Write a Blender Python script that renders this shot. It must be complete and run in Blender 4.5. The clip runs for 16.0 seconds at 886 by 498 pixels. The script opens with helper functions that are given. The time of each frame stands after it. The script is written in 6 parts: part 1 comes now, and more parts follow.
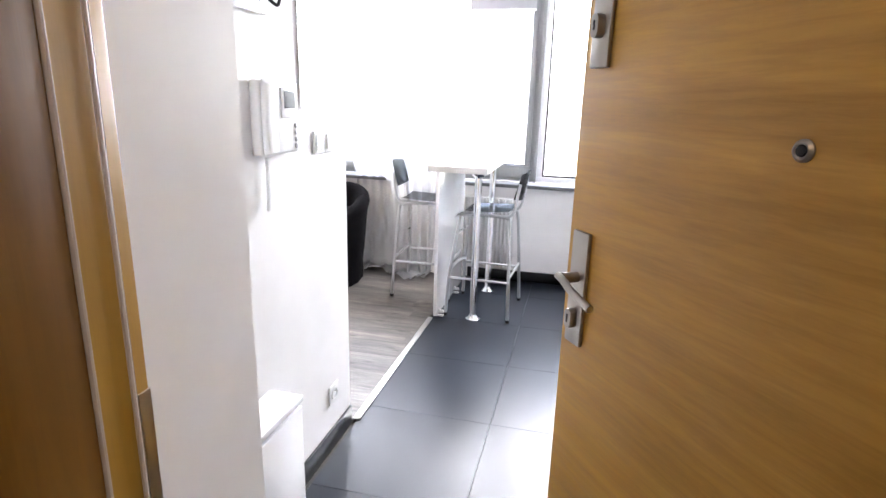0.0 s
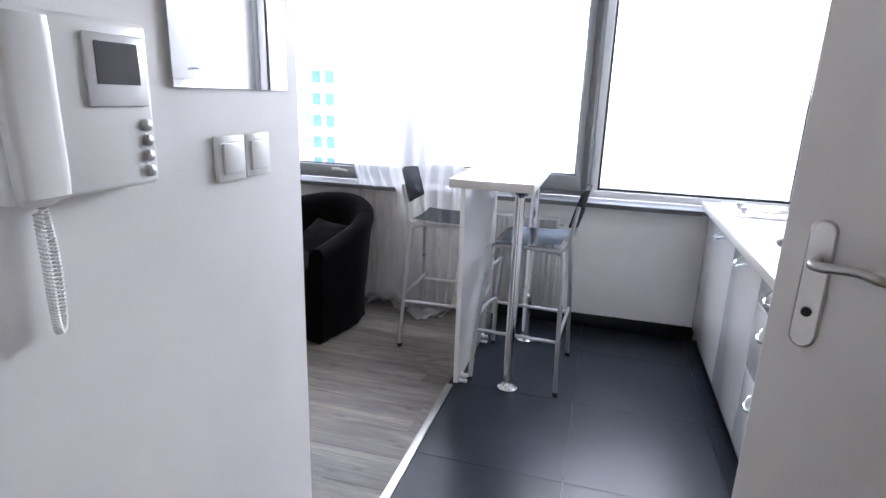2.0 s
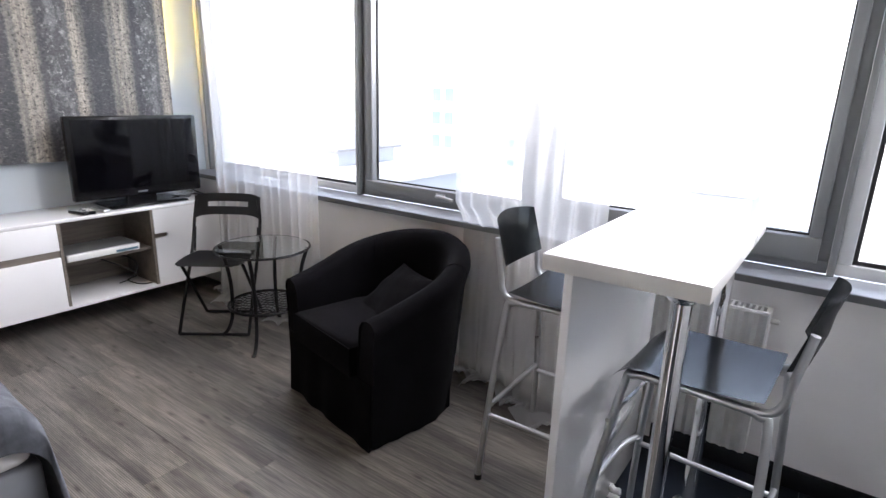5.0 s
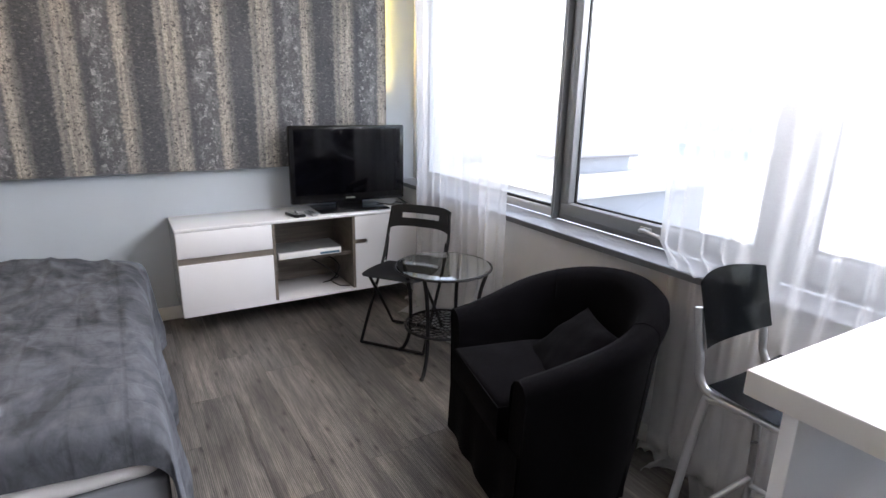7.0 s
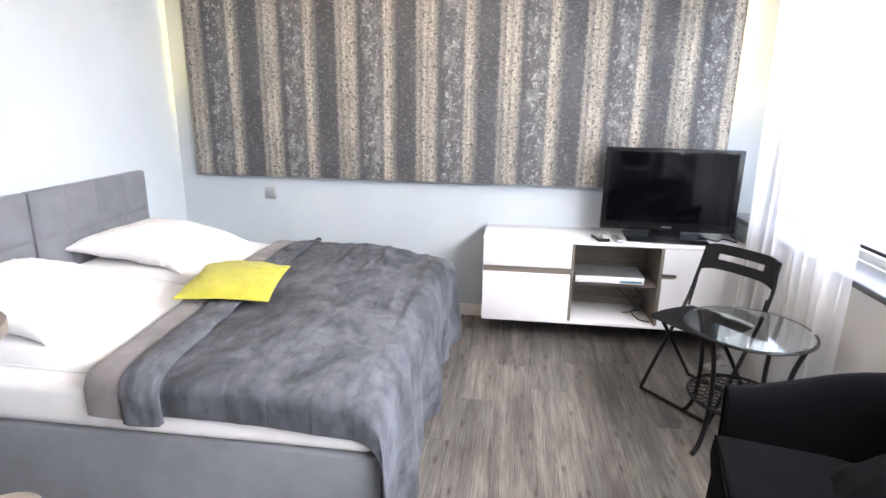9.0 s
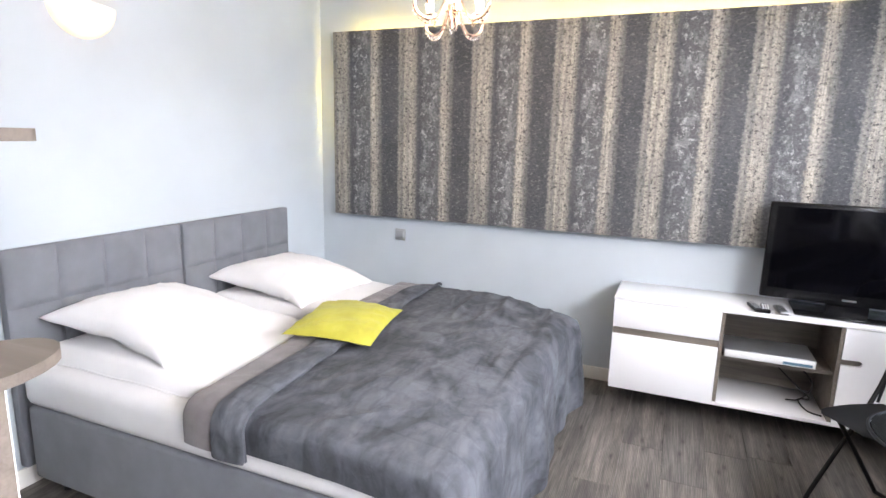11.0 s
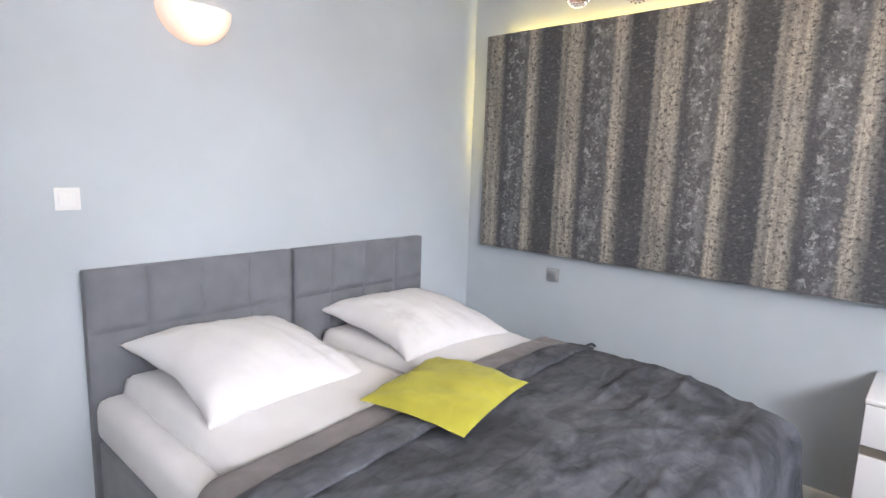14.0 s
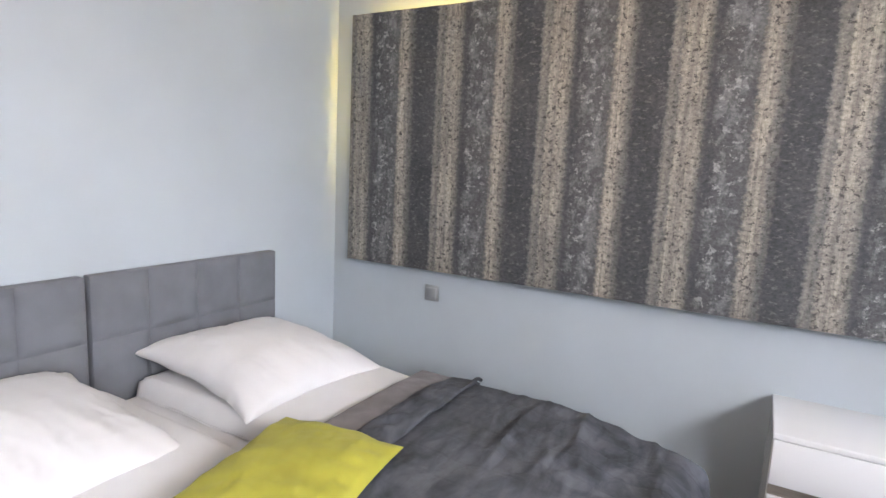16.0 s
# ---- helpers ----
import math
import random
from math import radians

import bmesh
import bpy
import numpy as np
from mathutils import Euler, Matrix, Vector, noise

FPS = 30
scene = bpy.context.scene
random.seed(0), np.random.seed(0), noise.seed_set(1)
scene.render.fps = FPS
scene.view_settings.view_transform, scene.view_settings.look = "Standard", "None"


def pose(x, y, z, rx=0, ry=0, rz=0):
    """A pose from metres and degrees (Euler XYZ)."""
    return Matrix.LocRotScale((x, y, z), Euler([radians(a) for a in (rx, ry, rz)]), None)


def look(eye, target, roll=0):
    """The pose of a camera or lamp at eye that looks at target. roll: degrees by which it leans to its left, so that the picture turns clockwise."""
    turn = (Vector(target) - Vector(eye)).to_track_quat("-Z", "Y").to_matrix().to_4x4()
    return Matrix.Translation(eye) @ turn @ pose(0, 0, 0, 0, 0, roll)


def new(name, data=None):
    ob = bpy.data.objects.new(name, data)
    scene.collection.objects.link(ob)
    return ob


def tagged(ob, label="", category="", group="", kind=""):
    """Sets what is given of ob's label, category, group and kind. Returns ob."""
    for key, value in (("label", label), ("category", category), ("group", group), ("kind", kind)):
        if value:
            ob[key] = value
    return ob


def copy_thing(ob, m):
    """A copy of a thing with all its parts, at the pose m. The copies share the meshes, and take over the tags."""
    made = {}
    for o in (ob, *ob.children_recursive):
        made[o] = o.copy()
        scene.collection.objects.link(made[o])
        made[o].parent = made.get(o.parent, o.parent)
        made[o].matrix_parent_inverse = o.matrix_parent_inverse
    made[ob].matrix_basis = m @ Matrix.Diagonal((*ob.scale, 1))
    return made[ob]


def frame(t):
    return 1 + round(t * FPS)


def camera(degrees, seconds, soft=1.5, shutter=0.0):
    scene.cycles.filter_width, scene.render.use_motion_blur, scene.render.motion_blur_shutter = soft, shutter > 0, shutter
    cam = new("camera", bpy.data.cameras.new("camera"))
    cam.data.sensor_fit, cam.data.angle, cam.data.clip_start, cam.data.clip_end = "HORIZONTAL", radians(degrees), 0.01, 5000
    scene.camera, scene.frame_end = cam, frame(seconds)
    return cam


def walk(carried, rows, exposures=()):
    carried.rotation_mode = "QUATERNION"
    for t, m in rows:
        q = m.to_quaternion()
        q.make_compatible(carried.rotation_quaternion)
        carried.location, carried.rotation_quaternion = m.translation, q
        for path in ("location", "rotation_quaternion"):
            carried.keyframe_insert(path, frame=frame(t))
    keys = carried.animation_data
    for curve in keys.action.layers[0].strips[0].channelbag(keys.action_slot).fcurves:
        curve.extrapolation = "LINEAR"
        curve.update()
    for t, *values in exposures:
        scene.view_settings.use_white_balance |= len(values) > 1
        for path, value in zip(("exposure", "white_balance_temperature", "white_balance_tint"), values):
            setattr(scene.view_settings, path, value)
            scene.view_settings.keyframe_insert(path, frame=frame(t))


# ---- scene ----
cam = camera(77.0, 16.0)
METRES, EYE, TILT, LEAN, TURN = 4.74, 1.437, 0.0, 0.0, 13.5
ROWS = [
    (0.0, 0.0, 0.0, 0.0, 0.4, -14.79, -1.53),
    (0.5, -0.0092, 0.0486, -0.0046, 0.5, -14.87, -1.49),
    (1.0, -0.0086, 0.1056, -0.0053, 0.71, -15.01, -1.74),
    (1.5, -0.0066, 0.1611, -0.0082, 1.53, -15.12, -1.78),
    (2.0, -0.0066, 0.2208, -0.007, 2.71, -15.32, -1.83),
    (2.5, -0.0045, 0.2751, -0.004, 4.15, -15.37, -1.86),
    (3.0, -0.001, 0.3256, -0.0052, 6.03, -15.4, -1.91),
    (5.5, 0.0373, 0.5014, -0.0028, 27.31, -15.83, -1.57),
    (6.0, 0.0236, 0.5239, -0.0007, 31.9, -15.93, -1.6),
    (6.5, 0.0188, 0.5445, -0.0002, 37.43, -15.8, -1.36),
    (7.0, 0.0252, 0.57, 0.0017, 46.28, -15.71, -1.09),
    (7.5, 0.0371, 0.5947, 0.005, 57.23, -15.53, -1.02),
    (8.0, 0.0379, 0.6168, 0.0088, 67.44, -15.41, -1.07),
    (8.5, 0.0351, 0.6358, 0.0152, 76.11, -15.51, -0.93),
    (9.0, 0.0361, 0.6541, 0.0146, 83.86, -15.36, -0.87),
    (9.5, 0.0388, 0.6758, 0.0155, 90.27, -15.34, -0.88),
    (12.0, -0.0455, 0.6947, 0.0051, 103.64, -8.97, -1.61),
    (12.5, -0.0723, 0.6903, 0.0012, 106.54, -8.87, -1.5),
    (13.0, -0.1022, 0.6948, 0.0021, 110.37, -8.9, -1.42),
    (13.5, -0.1285, 0.6982, 0.0014, 116.26, -8.73, -1.48),
    (14.0, -0.151, 0.6932, 0.004, 118.93, -8.8, -1.75),
    (14.5, -0.1768, 0.6775, 0.0071, 120.05, -8.83, -1.88),
    (15.0, -0.1963, 0.6686, 0.0056, 120.81, -8.67, -1.99),
    (15.5, -0.2231, 0.6652, 0.0057, 114.9, -8.76, -2.27),
    (16.0, -0.247, 0.6618, 0.0073, 106.52, -8.46, -2.71),
]
walk(cam, [(t, pose(0, 0, EYE, TILT, LEAN, TURN) @ pose(METRES * x, METRES * y, METRES * z, 90 + pitch, roll, yaw)) for t, x, y, z, yaw, pitch, roll in ROWS],
     [(0.0, 3.98, 6250, 14), (0.5, 3.80, 6050, 14), (1.0, 3.34, 5850, 14), (1.5, 3.11, 5900, 14), (2.0, 2.90, 5900, 14), (3.0, 2.75, 6100, 14), (5.5, 2.63, 6250, 14), (7.0, 2.43, 6250, 14), (8.0, 3.12, 6300, 14), (8.5, 3.38, 6300, 14), (9.5, 3.45, 6300, 14), (12.0, 2.97, 6250, 14), (14.5, 2.66, 6250, 14), (16.0, 2.62, 6250, 14)])

# ---- world, sun, large lights ----
world = bpy.data.worlds.new("sky_world")
world.use_nodes = True
scene.world = world
_wn, _wl = world.node_tree.nodes, world.node_tree.links
_sky = _wn.new("ShaderNodeTexSky")
_sky.sky_type = "NISHITA"
_sky.sun_disc = False
_sky.sun_elevation = radians(48)
_sky.sun_rotation = radians(200)
_sky.dust_density = 1.4
_sky.ozone_density = 0.6
_sky.air_density = 1.0
_pale = _wn.new("ShaderNodeHueSaturation")
_pale.inputs["Saturation"].default_value = 0.6
_wl.new(_sky.outputs[0], _pale.inputs["Color"])
_wl.new(_pale.outputs[0], _wn["Background"].inputs[0])
_wn["Background"].inputs[1].default_value = 0.15
sun_data = bpy.data.lights.new("sun", "SUN")
sun_data.energy, sun_data.angle, sun_data.color = 0.5, radians(15), (1.0, 0.95, 0.88)
sun = new("sun", sun_data)
sun.matrix_world = look((4, -12, 14), (0, 0, 0))

# skylight through the upper part of the window band
for _x, _w, _e, _s in ((-3.20, 0.84, 1.4, 0.2), (-2.115, 1.06, 3.3, 1.8), (-0.94, 1.06, 4.6, 2.2), (0.25, 1.10, 4.5, 0.8)):
    _d = bpy.data.lights.new("window_skylight", "AREA")
    _d.shape, _d.size, _d.size_y, _d.energy, _d.color = "RECTANGLE", _w, 0.56, _e, (1.0, 0.985, 0.98)
    _o = new("window_skylight", _d)
    _d.spread = radians(115)
    _o.matrix_world = look((_x, 4.775, 2.03), (_x - _s, 1.2, -0.6))

# ---- materials ----
def material(name):
    m = bpy.data.materials.new(name)
    m.use_nodes = True
    nt = m.node_tree
    return m, nt, nt.nodes["Principled BSDF"]


def node(nt, kind, **values):
    n = nt.nodes.new(kind)
    for k, v in values.items():
        n.inputs[k.replace("_", " ")].default_value = v
    return n


def ramp(nt, source, stops):
    r = nt.nodes.new("ShaderNodeValToRGB")
    while len(r.color_ramp.elements) < len(stops):
        r.color_ramp.elements.new(0.5)
    for e, (p, c) in zip(r.color_ramp.elements, stops):
        e.position, e.color = p, (*c, 1)
    nt.links.new(source, r.inputs[0])
    return r


def coords(nt, scale=(1, 1, 1), space="Object"):
    tc = nt.nodes.new("ShaderNodeTexCoord")
    mp = nt.nodes.new("ShaderNodeMapping")
    mp.inputs["Scale"].default_value = scale
    nt.links.new(tc.outputs[space], mp.inputs[0])
    return mp.outputs[0]


def bumped(nt, bsdf, source, strength=0.2, distance=0.002):
    b = nt.nodes.new("ShaderNodeBump")
    b.inputs["Strength"].default_value, b.inputs["Distance"].default_value = strength, distance
    nt.links.new(source, b.inputs["Height"])
    nt.links.new(b.outputs[0], bsdf.inputs["Normal"])


def mix(nt, fac, a, b, how="MIX"):
    m = nt.nodes.new("ShaderNodeMix")
    m.data_type, m.blend_type = "RGBA", how
    for i, v in ((0, fac), (6, a), (7, b)):
        if hasattr(v, "is_linked"):
            nt.links.new(v, m.inputs[i])
        else:
            m.inputs[i].default_value = v if i == 0 else (*v, 1)
    return m.outputs[2]


def paint(name, colour, rough=0.6, vary=0.06, grain=180.0, bump=0.12, coat=0.0, metal=0.0, stain=2.5, rvary=0.15, spec=0.5):
    """A painted, lacquered or plain surface: slow stains, fine relief."""
    m, nt, p = material(name)
    c = coords(nt)
    slow = node(nt, "ShaderNodeTexNoise", Scale=stain, Detail=4.0)
    fine = node(nt, "ShaderNodeTexNoise", Scale=grain, Detail=3.0)
    nt.links.new(c, slow.inputs[0])
    nt.links.new(c, fine.inputs[0])
    r = ramp(nt, slow.outputs[0], [(0.3, tuple(x * (1 - vary) for x in colour)), (0.7, tuple(min(1, x * (1 + vary)) for x in colour))])
    nt.links.new(r.outputs[0], p.inputs["Base Color"])
    rr = ramp(nt, slow.outputs[0], [(0.25, (rough * (1 - rvary),) * 3), (0.75, (min(1, rough * (1 + rvary)),) * 3)])
    nt.links.new(rr.outputs[0], p.inputs["Roughness"])
    p.inputs["Metallic"].default_value = metal
    p.inputs["Specular IOR Level"].default_value = spec
    p.inputs["Coat Weight"].default_value = coat
    p.inputs["Coat Roughness"].default_value = 0.06
    bumped(nt, p, fine.outputs[0], bump, 0.001)
    return m


def fabric(name, colour, vary=0.15, weave=700.0, sheen=0.3, wrinkle=9.0, bump=0.35, rough=0.9, spec=0.2):
    m, nt, p = material(name)
    c = coords(nt)
    slow = node(nt, "ShaderNodeTexNoise", Scale=wrinkle, Detail=5.0)
    fine = node(nt, "ShaderNodeTexNoise", Scale=weave, Detail=2.0)
    nt.links.new(c, slow.inputs[0])
    nt.links.new(c, fine.inputs[0])
    r = ramp(nt, slow.outputs[0], [(0.3, tuple(x * (1 - vary) for x in colour)), (0.7, tuple(min(1, x * (1 + vary)) for x in colour))])
    nt.links.new(mix(nt, 0.15, r.outputs[0], fine.outputs[1], "OVERLAY"), p.inputs["Base Color"])
    p.inputs["Roughness"].default_value = rough
    p.inputs["Sheen Weight"].default_value = sheen
    p.inputs["Specular IOR Level"].default_value = spec
    add = nt.nodes.new("ShaderNodeMath")
    add.operation = "MULTIPLY_ADD"
    add.inputs[1].default_value = 0.25
    nt.links.new(fine.outputs[0], add.inputs[0])
    nt.links.new(slow.outputs[0], add.inputs[2])
    bumped(nt, p, add.outputs[0], bump, 0.006)
    return m


def quilted(name, colour):
    """Brushed quilted cotton: sheen and shade of the turned pile painted in patches, a stitched grid with puckers along
    it, fine crumple.
    """
    m, nt, p = material(name)
    tc = nt.nodes.new("ShaderNodeTexCoord")

    def cloud(scale, stretch, rot, detail, dist, stops):
        mp = nt.nodes.new("ShaderNodeMapping")
        mp.inputs["Rotation"].default_value = (0, 0, rot)
        mp.inputs["Scale"].default_value = stretch
        nt.links.new(tc.outputs["Object"], mp.inputs[0])
        n = node(nt, "ShaderNodeTexNoise", Scale=scale, Detail=detail, Roughness=0.55, Distortion=dist)
        nt.links.new(mp.outputs[0], n.inputs[0])
        return ramp(nt, n.outputs[0], stops).outputs[0]

    def grid(axis, scale, width):
        w = node(nt, "ShaderNodeTexWave", Scale=scale, Distortion=0.5, Detail=1.0, Detail_Scale=0.8)
        w.bands_direction = axis
        nt.links.new(tc.outputs["Object"], w.inputs[0])
        return ramp(nt, w.outputs[1], [(0.0, (0, 0, 0)), (width, (1, 1, 1))]).outputs[0]

    lines = mix(nt, 1.0, grid("X", 2.9, 0.05), grid("Y", 2.3, 0.03), "MULTIPLY")
    crumple = cloud(16.0, (1, 1.5, 1), 0.5, 4.0, 0.8, [(0.3, (0, 0, 0)), (0.7, (1, 1, 1))])
    pucker = cloud(48.0, (1, 1, 1), 0.0, 2.0, 0.2, [(0.35, (0, 0, 0)), (0.65, (1, 1, 1))])
    h = mix(nt, 0.55, lines, crumple)
    h = mix(nt, 0.16, h, pucker)
    # pile sheen and the shade of crumples, painted as lighter and darker tones
    nap_sheen = cloud(3.6, (1, 1.5, 1), 0.45, 5.0, 1.1, [(0.36, tuple(x * 0.66 for x in colour)), (0.48, colour), (0.62, tuple(x * 1.42 for x in colour))])
    crush_shade = cloud(9.0, (1, 2.2, 1.5), -0.4, 4.0, 0.9, [(0.36, (0.72, 0.72, 0.73)), (0.52, (1, 1, 1)), (0.68, (1.16, 1.15, 1.14))])
    col = mix(nt, 0.8, nap_sheen, crush_shade, "MULTIPLY")
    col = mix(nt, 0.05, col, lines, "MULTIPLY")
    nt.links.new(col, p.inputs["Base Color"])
    p.inputs["Roughness"].default_value = 0.9
    p.inputs["Specular IOR Level"].default_value = 0.12
    p.inputs["Sheen Weight"].default_value = 0.03
    p.inputs["Sheen Roughness"].default_value = 0.4
    bumped(nt, p, h, 0.28, 0.008)
    return m


def wood(name, dark, light, along="x", rough=0.45, scale=1.0, coat=0.0, per_piece=0.0):
    """Grain that runs along one axis of the object."""
    m, nt, p = material(name)
    s = {"x": (1.5, 19, 19), "y": (22, 1.2, 22), "z": (22, 22, 1.2)}[along]
    c = coords(nt, tuple(v * scale for v in s))
    info = nt.nodes.new("ShaderNodeObjectInfo")
    off = nt.nodes.new("ShaderNodeVectorMath")
    off.operation = "MULTIPLY_ADD"
    comb = nt.nodes.new("ShaderNodeCombineXYZ")
    for i in range(3):
        nt.links.new(info.outputs["Random"], comb.inputs[i])
    nt.links.new(comb.outputs[0], off.inputs[0])
    off.inputs[1].default_value = (37, 53, 71) if per_piece else (0, 0, 0)
    nt.links.new(c, off.inputs[2])
    slow = node(nt, "ShaderNodeTexNoise", Scale=1.0, Detail=6.0, Roughness=0.62, Distortion=0.9)
    fine = node(nt, "ShaderNodeTexNoise", Scale=6.0, Detail=5.0, Roughness=0.7, Distortion=0.5)
    nt.links.new(off.outputs[0], slow.inputs[0])
    nt.links.new(off.outputs[0], fine.inputs[0])
    r = ramp(nt, slow.outputs[0], [(0.32, dark), (0.5, tuple((a + b) / 2 for a, b in zip(dark, light))), (0.68, light)])
    col = mix(nt, 0.35, r.outputs[0], ramp(nt, fine.outputs[0], [(0.38, dark), (0.6, light)]).outputs[0])
    if per_piece:
        b = ramp(nt, info.outputs["Random"], [(0.0, (1 - per_piece,) * 3), (1.0, (1 + per_piece,) * 3)])
        col = mix(nt, 1.0, col, b.outputs[0], "MULTIPLY")
    nt.links.new(col, p.inputs["Base Color"])
    rr = ramp(nt, fine.outputs[0], [(0.3, (rough * 0.8,) * 3), (0.7, (min(1, rough * 1.25),) * 3)])
    nt.links.new(rr.outputs[0], p.inputs["Roughness"])
    p.inputs["Coat Weight"].default_value = coat
    p.inputs["Coat Roughness"].default_value = 0.15
    bumped(nt, p, fine.outputs[0], 0.25, 0.0008)
    return m


def laminate(name):
    """Grey-brown pine print: arched grain lines, soft streaks, dark patches and small knots, shifted from plank to plank."""
    m, nt, p = material(name)
    tc = nt.nodes.new("ShaderNodeTexCoord")
    info = nt.nodes.new("ShaderNodeObjectInfo")
    comb = nt.nodes.new("ShaderNodeCombineXYZ")
    for i in range(3):
        nt.links.new(info.outputs["Random"], comb.inputs[i])
    off = nt.nodes.new("ShaderNodeVectorMath")
    off.operation = "MULTIPLY_ADD"
    off.inputs[1].default_value = (37, 53, 71)
    nt.links.new(comb.outputs[0], off.inputs[0])
    nt.links.new(tc.outputs["Object"], off.inputs[2])

    def stretched(scale):
        mp = nt.nodes.new("ShaderNodeMapping")
        mp.inputs["Scale"].default_value = scale
        nt.links.new(off.outputs[0], mp.inputs[0])
        return mp.outputs[0]

    def cloud(scale, detail, rough, dist, stops):
        n = node(nt, "ShaderNodeTexNoise", Scale=1.0, Detail=detail, Roughness=rough, Distortion=dist)
        nt.links.new(stretched(scale), n.inputs[0])
        return ramp(nt, n.outputs[0], stops).outputs[0], n

    w = node(nt, "ShaderNodeTexWave", Scale=1.0, Distortion=4.0, Detail=3.0, Detail_Scale=0.55, Detail_Roughness=0.6)
    w.bands_direction = "Y"
    nt.links.new(stretched((2.4, 46, 46)), w.inputs[0])
    base, n1 = cloud((1.1, 17, 17), 5.0, 0.6, 0.5, [(0.30, (0.080, 0.075, 0.071)), (0.5, (0.130, 0.119, 0.109)), (0.70, (0.205, 0.186, 0.167))])
    lines = ramp(nt, w.outputs[1], [(0.0, (0.42, 0.41, 0.40)), (0.3, (0.85, 0.85, 0.84)), (0.75, (1.2, 1.2, 1.19))])
    col = mix(nt, 0.75, base, lines.outputs[0], "MULTIPLY")
    streak, n2 = cloud((5.0, 130, 130), 4.0, 0.6, 0.2, [(0.38, (0.40, 0.39, 0.38)), (0.56, (1.2, 1.2, 1.2))])
    col = mix(nt, 0.6, col, streak, "MULTIPLY")
    mottle, n4 = cloud((6.0, 42, 42), 4.0, 0.7, 1.0, [(0.36, (0.62, 0.62, 0.63)), (0.52, (1.0, 1.0, 1.0)), (0.66, (1.30, 1.27, 1.22))])
    col = mix(nt, 0.45, col, mottle, "MULTIPLY")
    patch, n3 = cloud((2.6, 9, 9), 3.0, 0.55, 0.6, [(0.36, (0.55, 0.54, 0.54)), (0.52, (1.05, 1.05, 1.05)), (0.7, (1.22, 1.22, 1.22))])
    col = mix(nt, 0.5, col, patch, "MULTIPLY")
    v = node(nt, "ShaderNodeTexVoronoi", Scale=1.0)
    v.voronoi_dimensions = "2D"
    nt.links.new(stretched((2.6, 7.5, 7.5)), v.inputs["Vector"])
    k = ramp(nt, v.outputs["Distance"], [(0.025, (0.16, 0.15, 0.14)), (0.06, (0.68, 0.66, 0.64)), (0.12, (1, 1, 1))])
    col = mix(nt, 0.75, col, k.outputs[0], "MULTIPLY")
    b = ramp(nt, info.outputs["Random"], [(0.0, (0.86, 0.87, 0.88)), (0.5, (1.0, 0.99, 0.98)), (1.0, (1.12, 1.10, 1.08))])
    col = mix(nt, 1.0, col, b.outputs[0], "MULTIPLY")
    nt.links.new(col, p.inputs["Base Color"])
    rr = ramp(nt, n2.outputs[0], [(0.3, (0.36,) * 3), (0.7, (0.50,) * 3)])
    nt.links.new(rr.outputs[0], p.inputs["Roughness"])
    p.inputs["Specular IOR Level"].default_value = 0.4
    bumped(nt, p, n2.outputs[0], 0.25, 0.0008)
    return m


def glass(name, tint=(1, 1, 1), rough=0.0):
    m, nt, p = material(name)
    p.inputs["Base Color"].default_value = (*tint, 1)
    p.inputs["Transmission Weight"].default_value = 1.0
    p.inputs["Roughness"].default_value = rough
    p.inputs["IOR"].default_value = 1.45
    return m


def glowing(name, colour, strength):
    m, nt, p = material(name)
    p.inputs["Base Color"].default_value = (0.8, 0.8, 0.8, 1)
    p.inputs["Emission Color"].default_value = (*colour, 1)
    p.inputs["Emission Strength"].default_value = strength
    return m


def sheer(name):
    """Thin voile: part of the light goes straight through, the rest is scattered on both sides."""
    m, nt, p = material(name)
    out = nt.nodes["Material Output"]
    c = coords(nt, (900, 900, 900))
    n = node(nt, "ShaderNodeTexNoise", Scale=1.0, Detail=1.0)
    nt.links.new(c, n.inputs[0])
    d = node(nt, "ShaderNodeBsdfDiffuse", Color=(0.9, 0.9, 0.92, 1))
    tl = node(nt, "ShaderNodeBsdfTranslucent", Color=(0.97, 0.97, 0.98, 1))
    tr = node(nt, "ShaderNodeBsdfTransparent")
    a = nt.nodes.new("ShaderNodeMixShader")
    a.inputs[0].default_value = 0.66
    nt.links.new(d.outputs[0], a.inputs[1])
    nt.links.new(tl.outputs[0], a.inputs[2])
    b = nt.nodes.new("ShaderNodeMixShader")
    r = ramp(nt, n.outputs[0], [(0.3, (0.34,) * 3), (0.7, (0.50,) * 3)])
    nt.links.new(r.outputs[0], b.inputs[0])
    nt.links.new(tr.outputs[0], b.inputs[1])
    nt.links.new(a.outputs[0], b.inputs[2])
    nt.links.new(b.outputs[0], out.inputs[0])
    return m


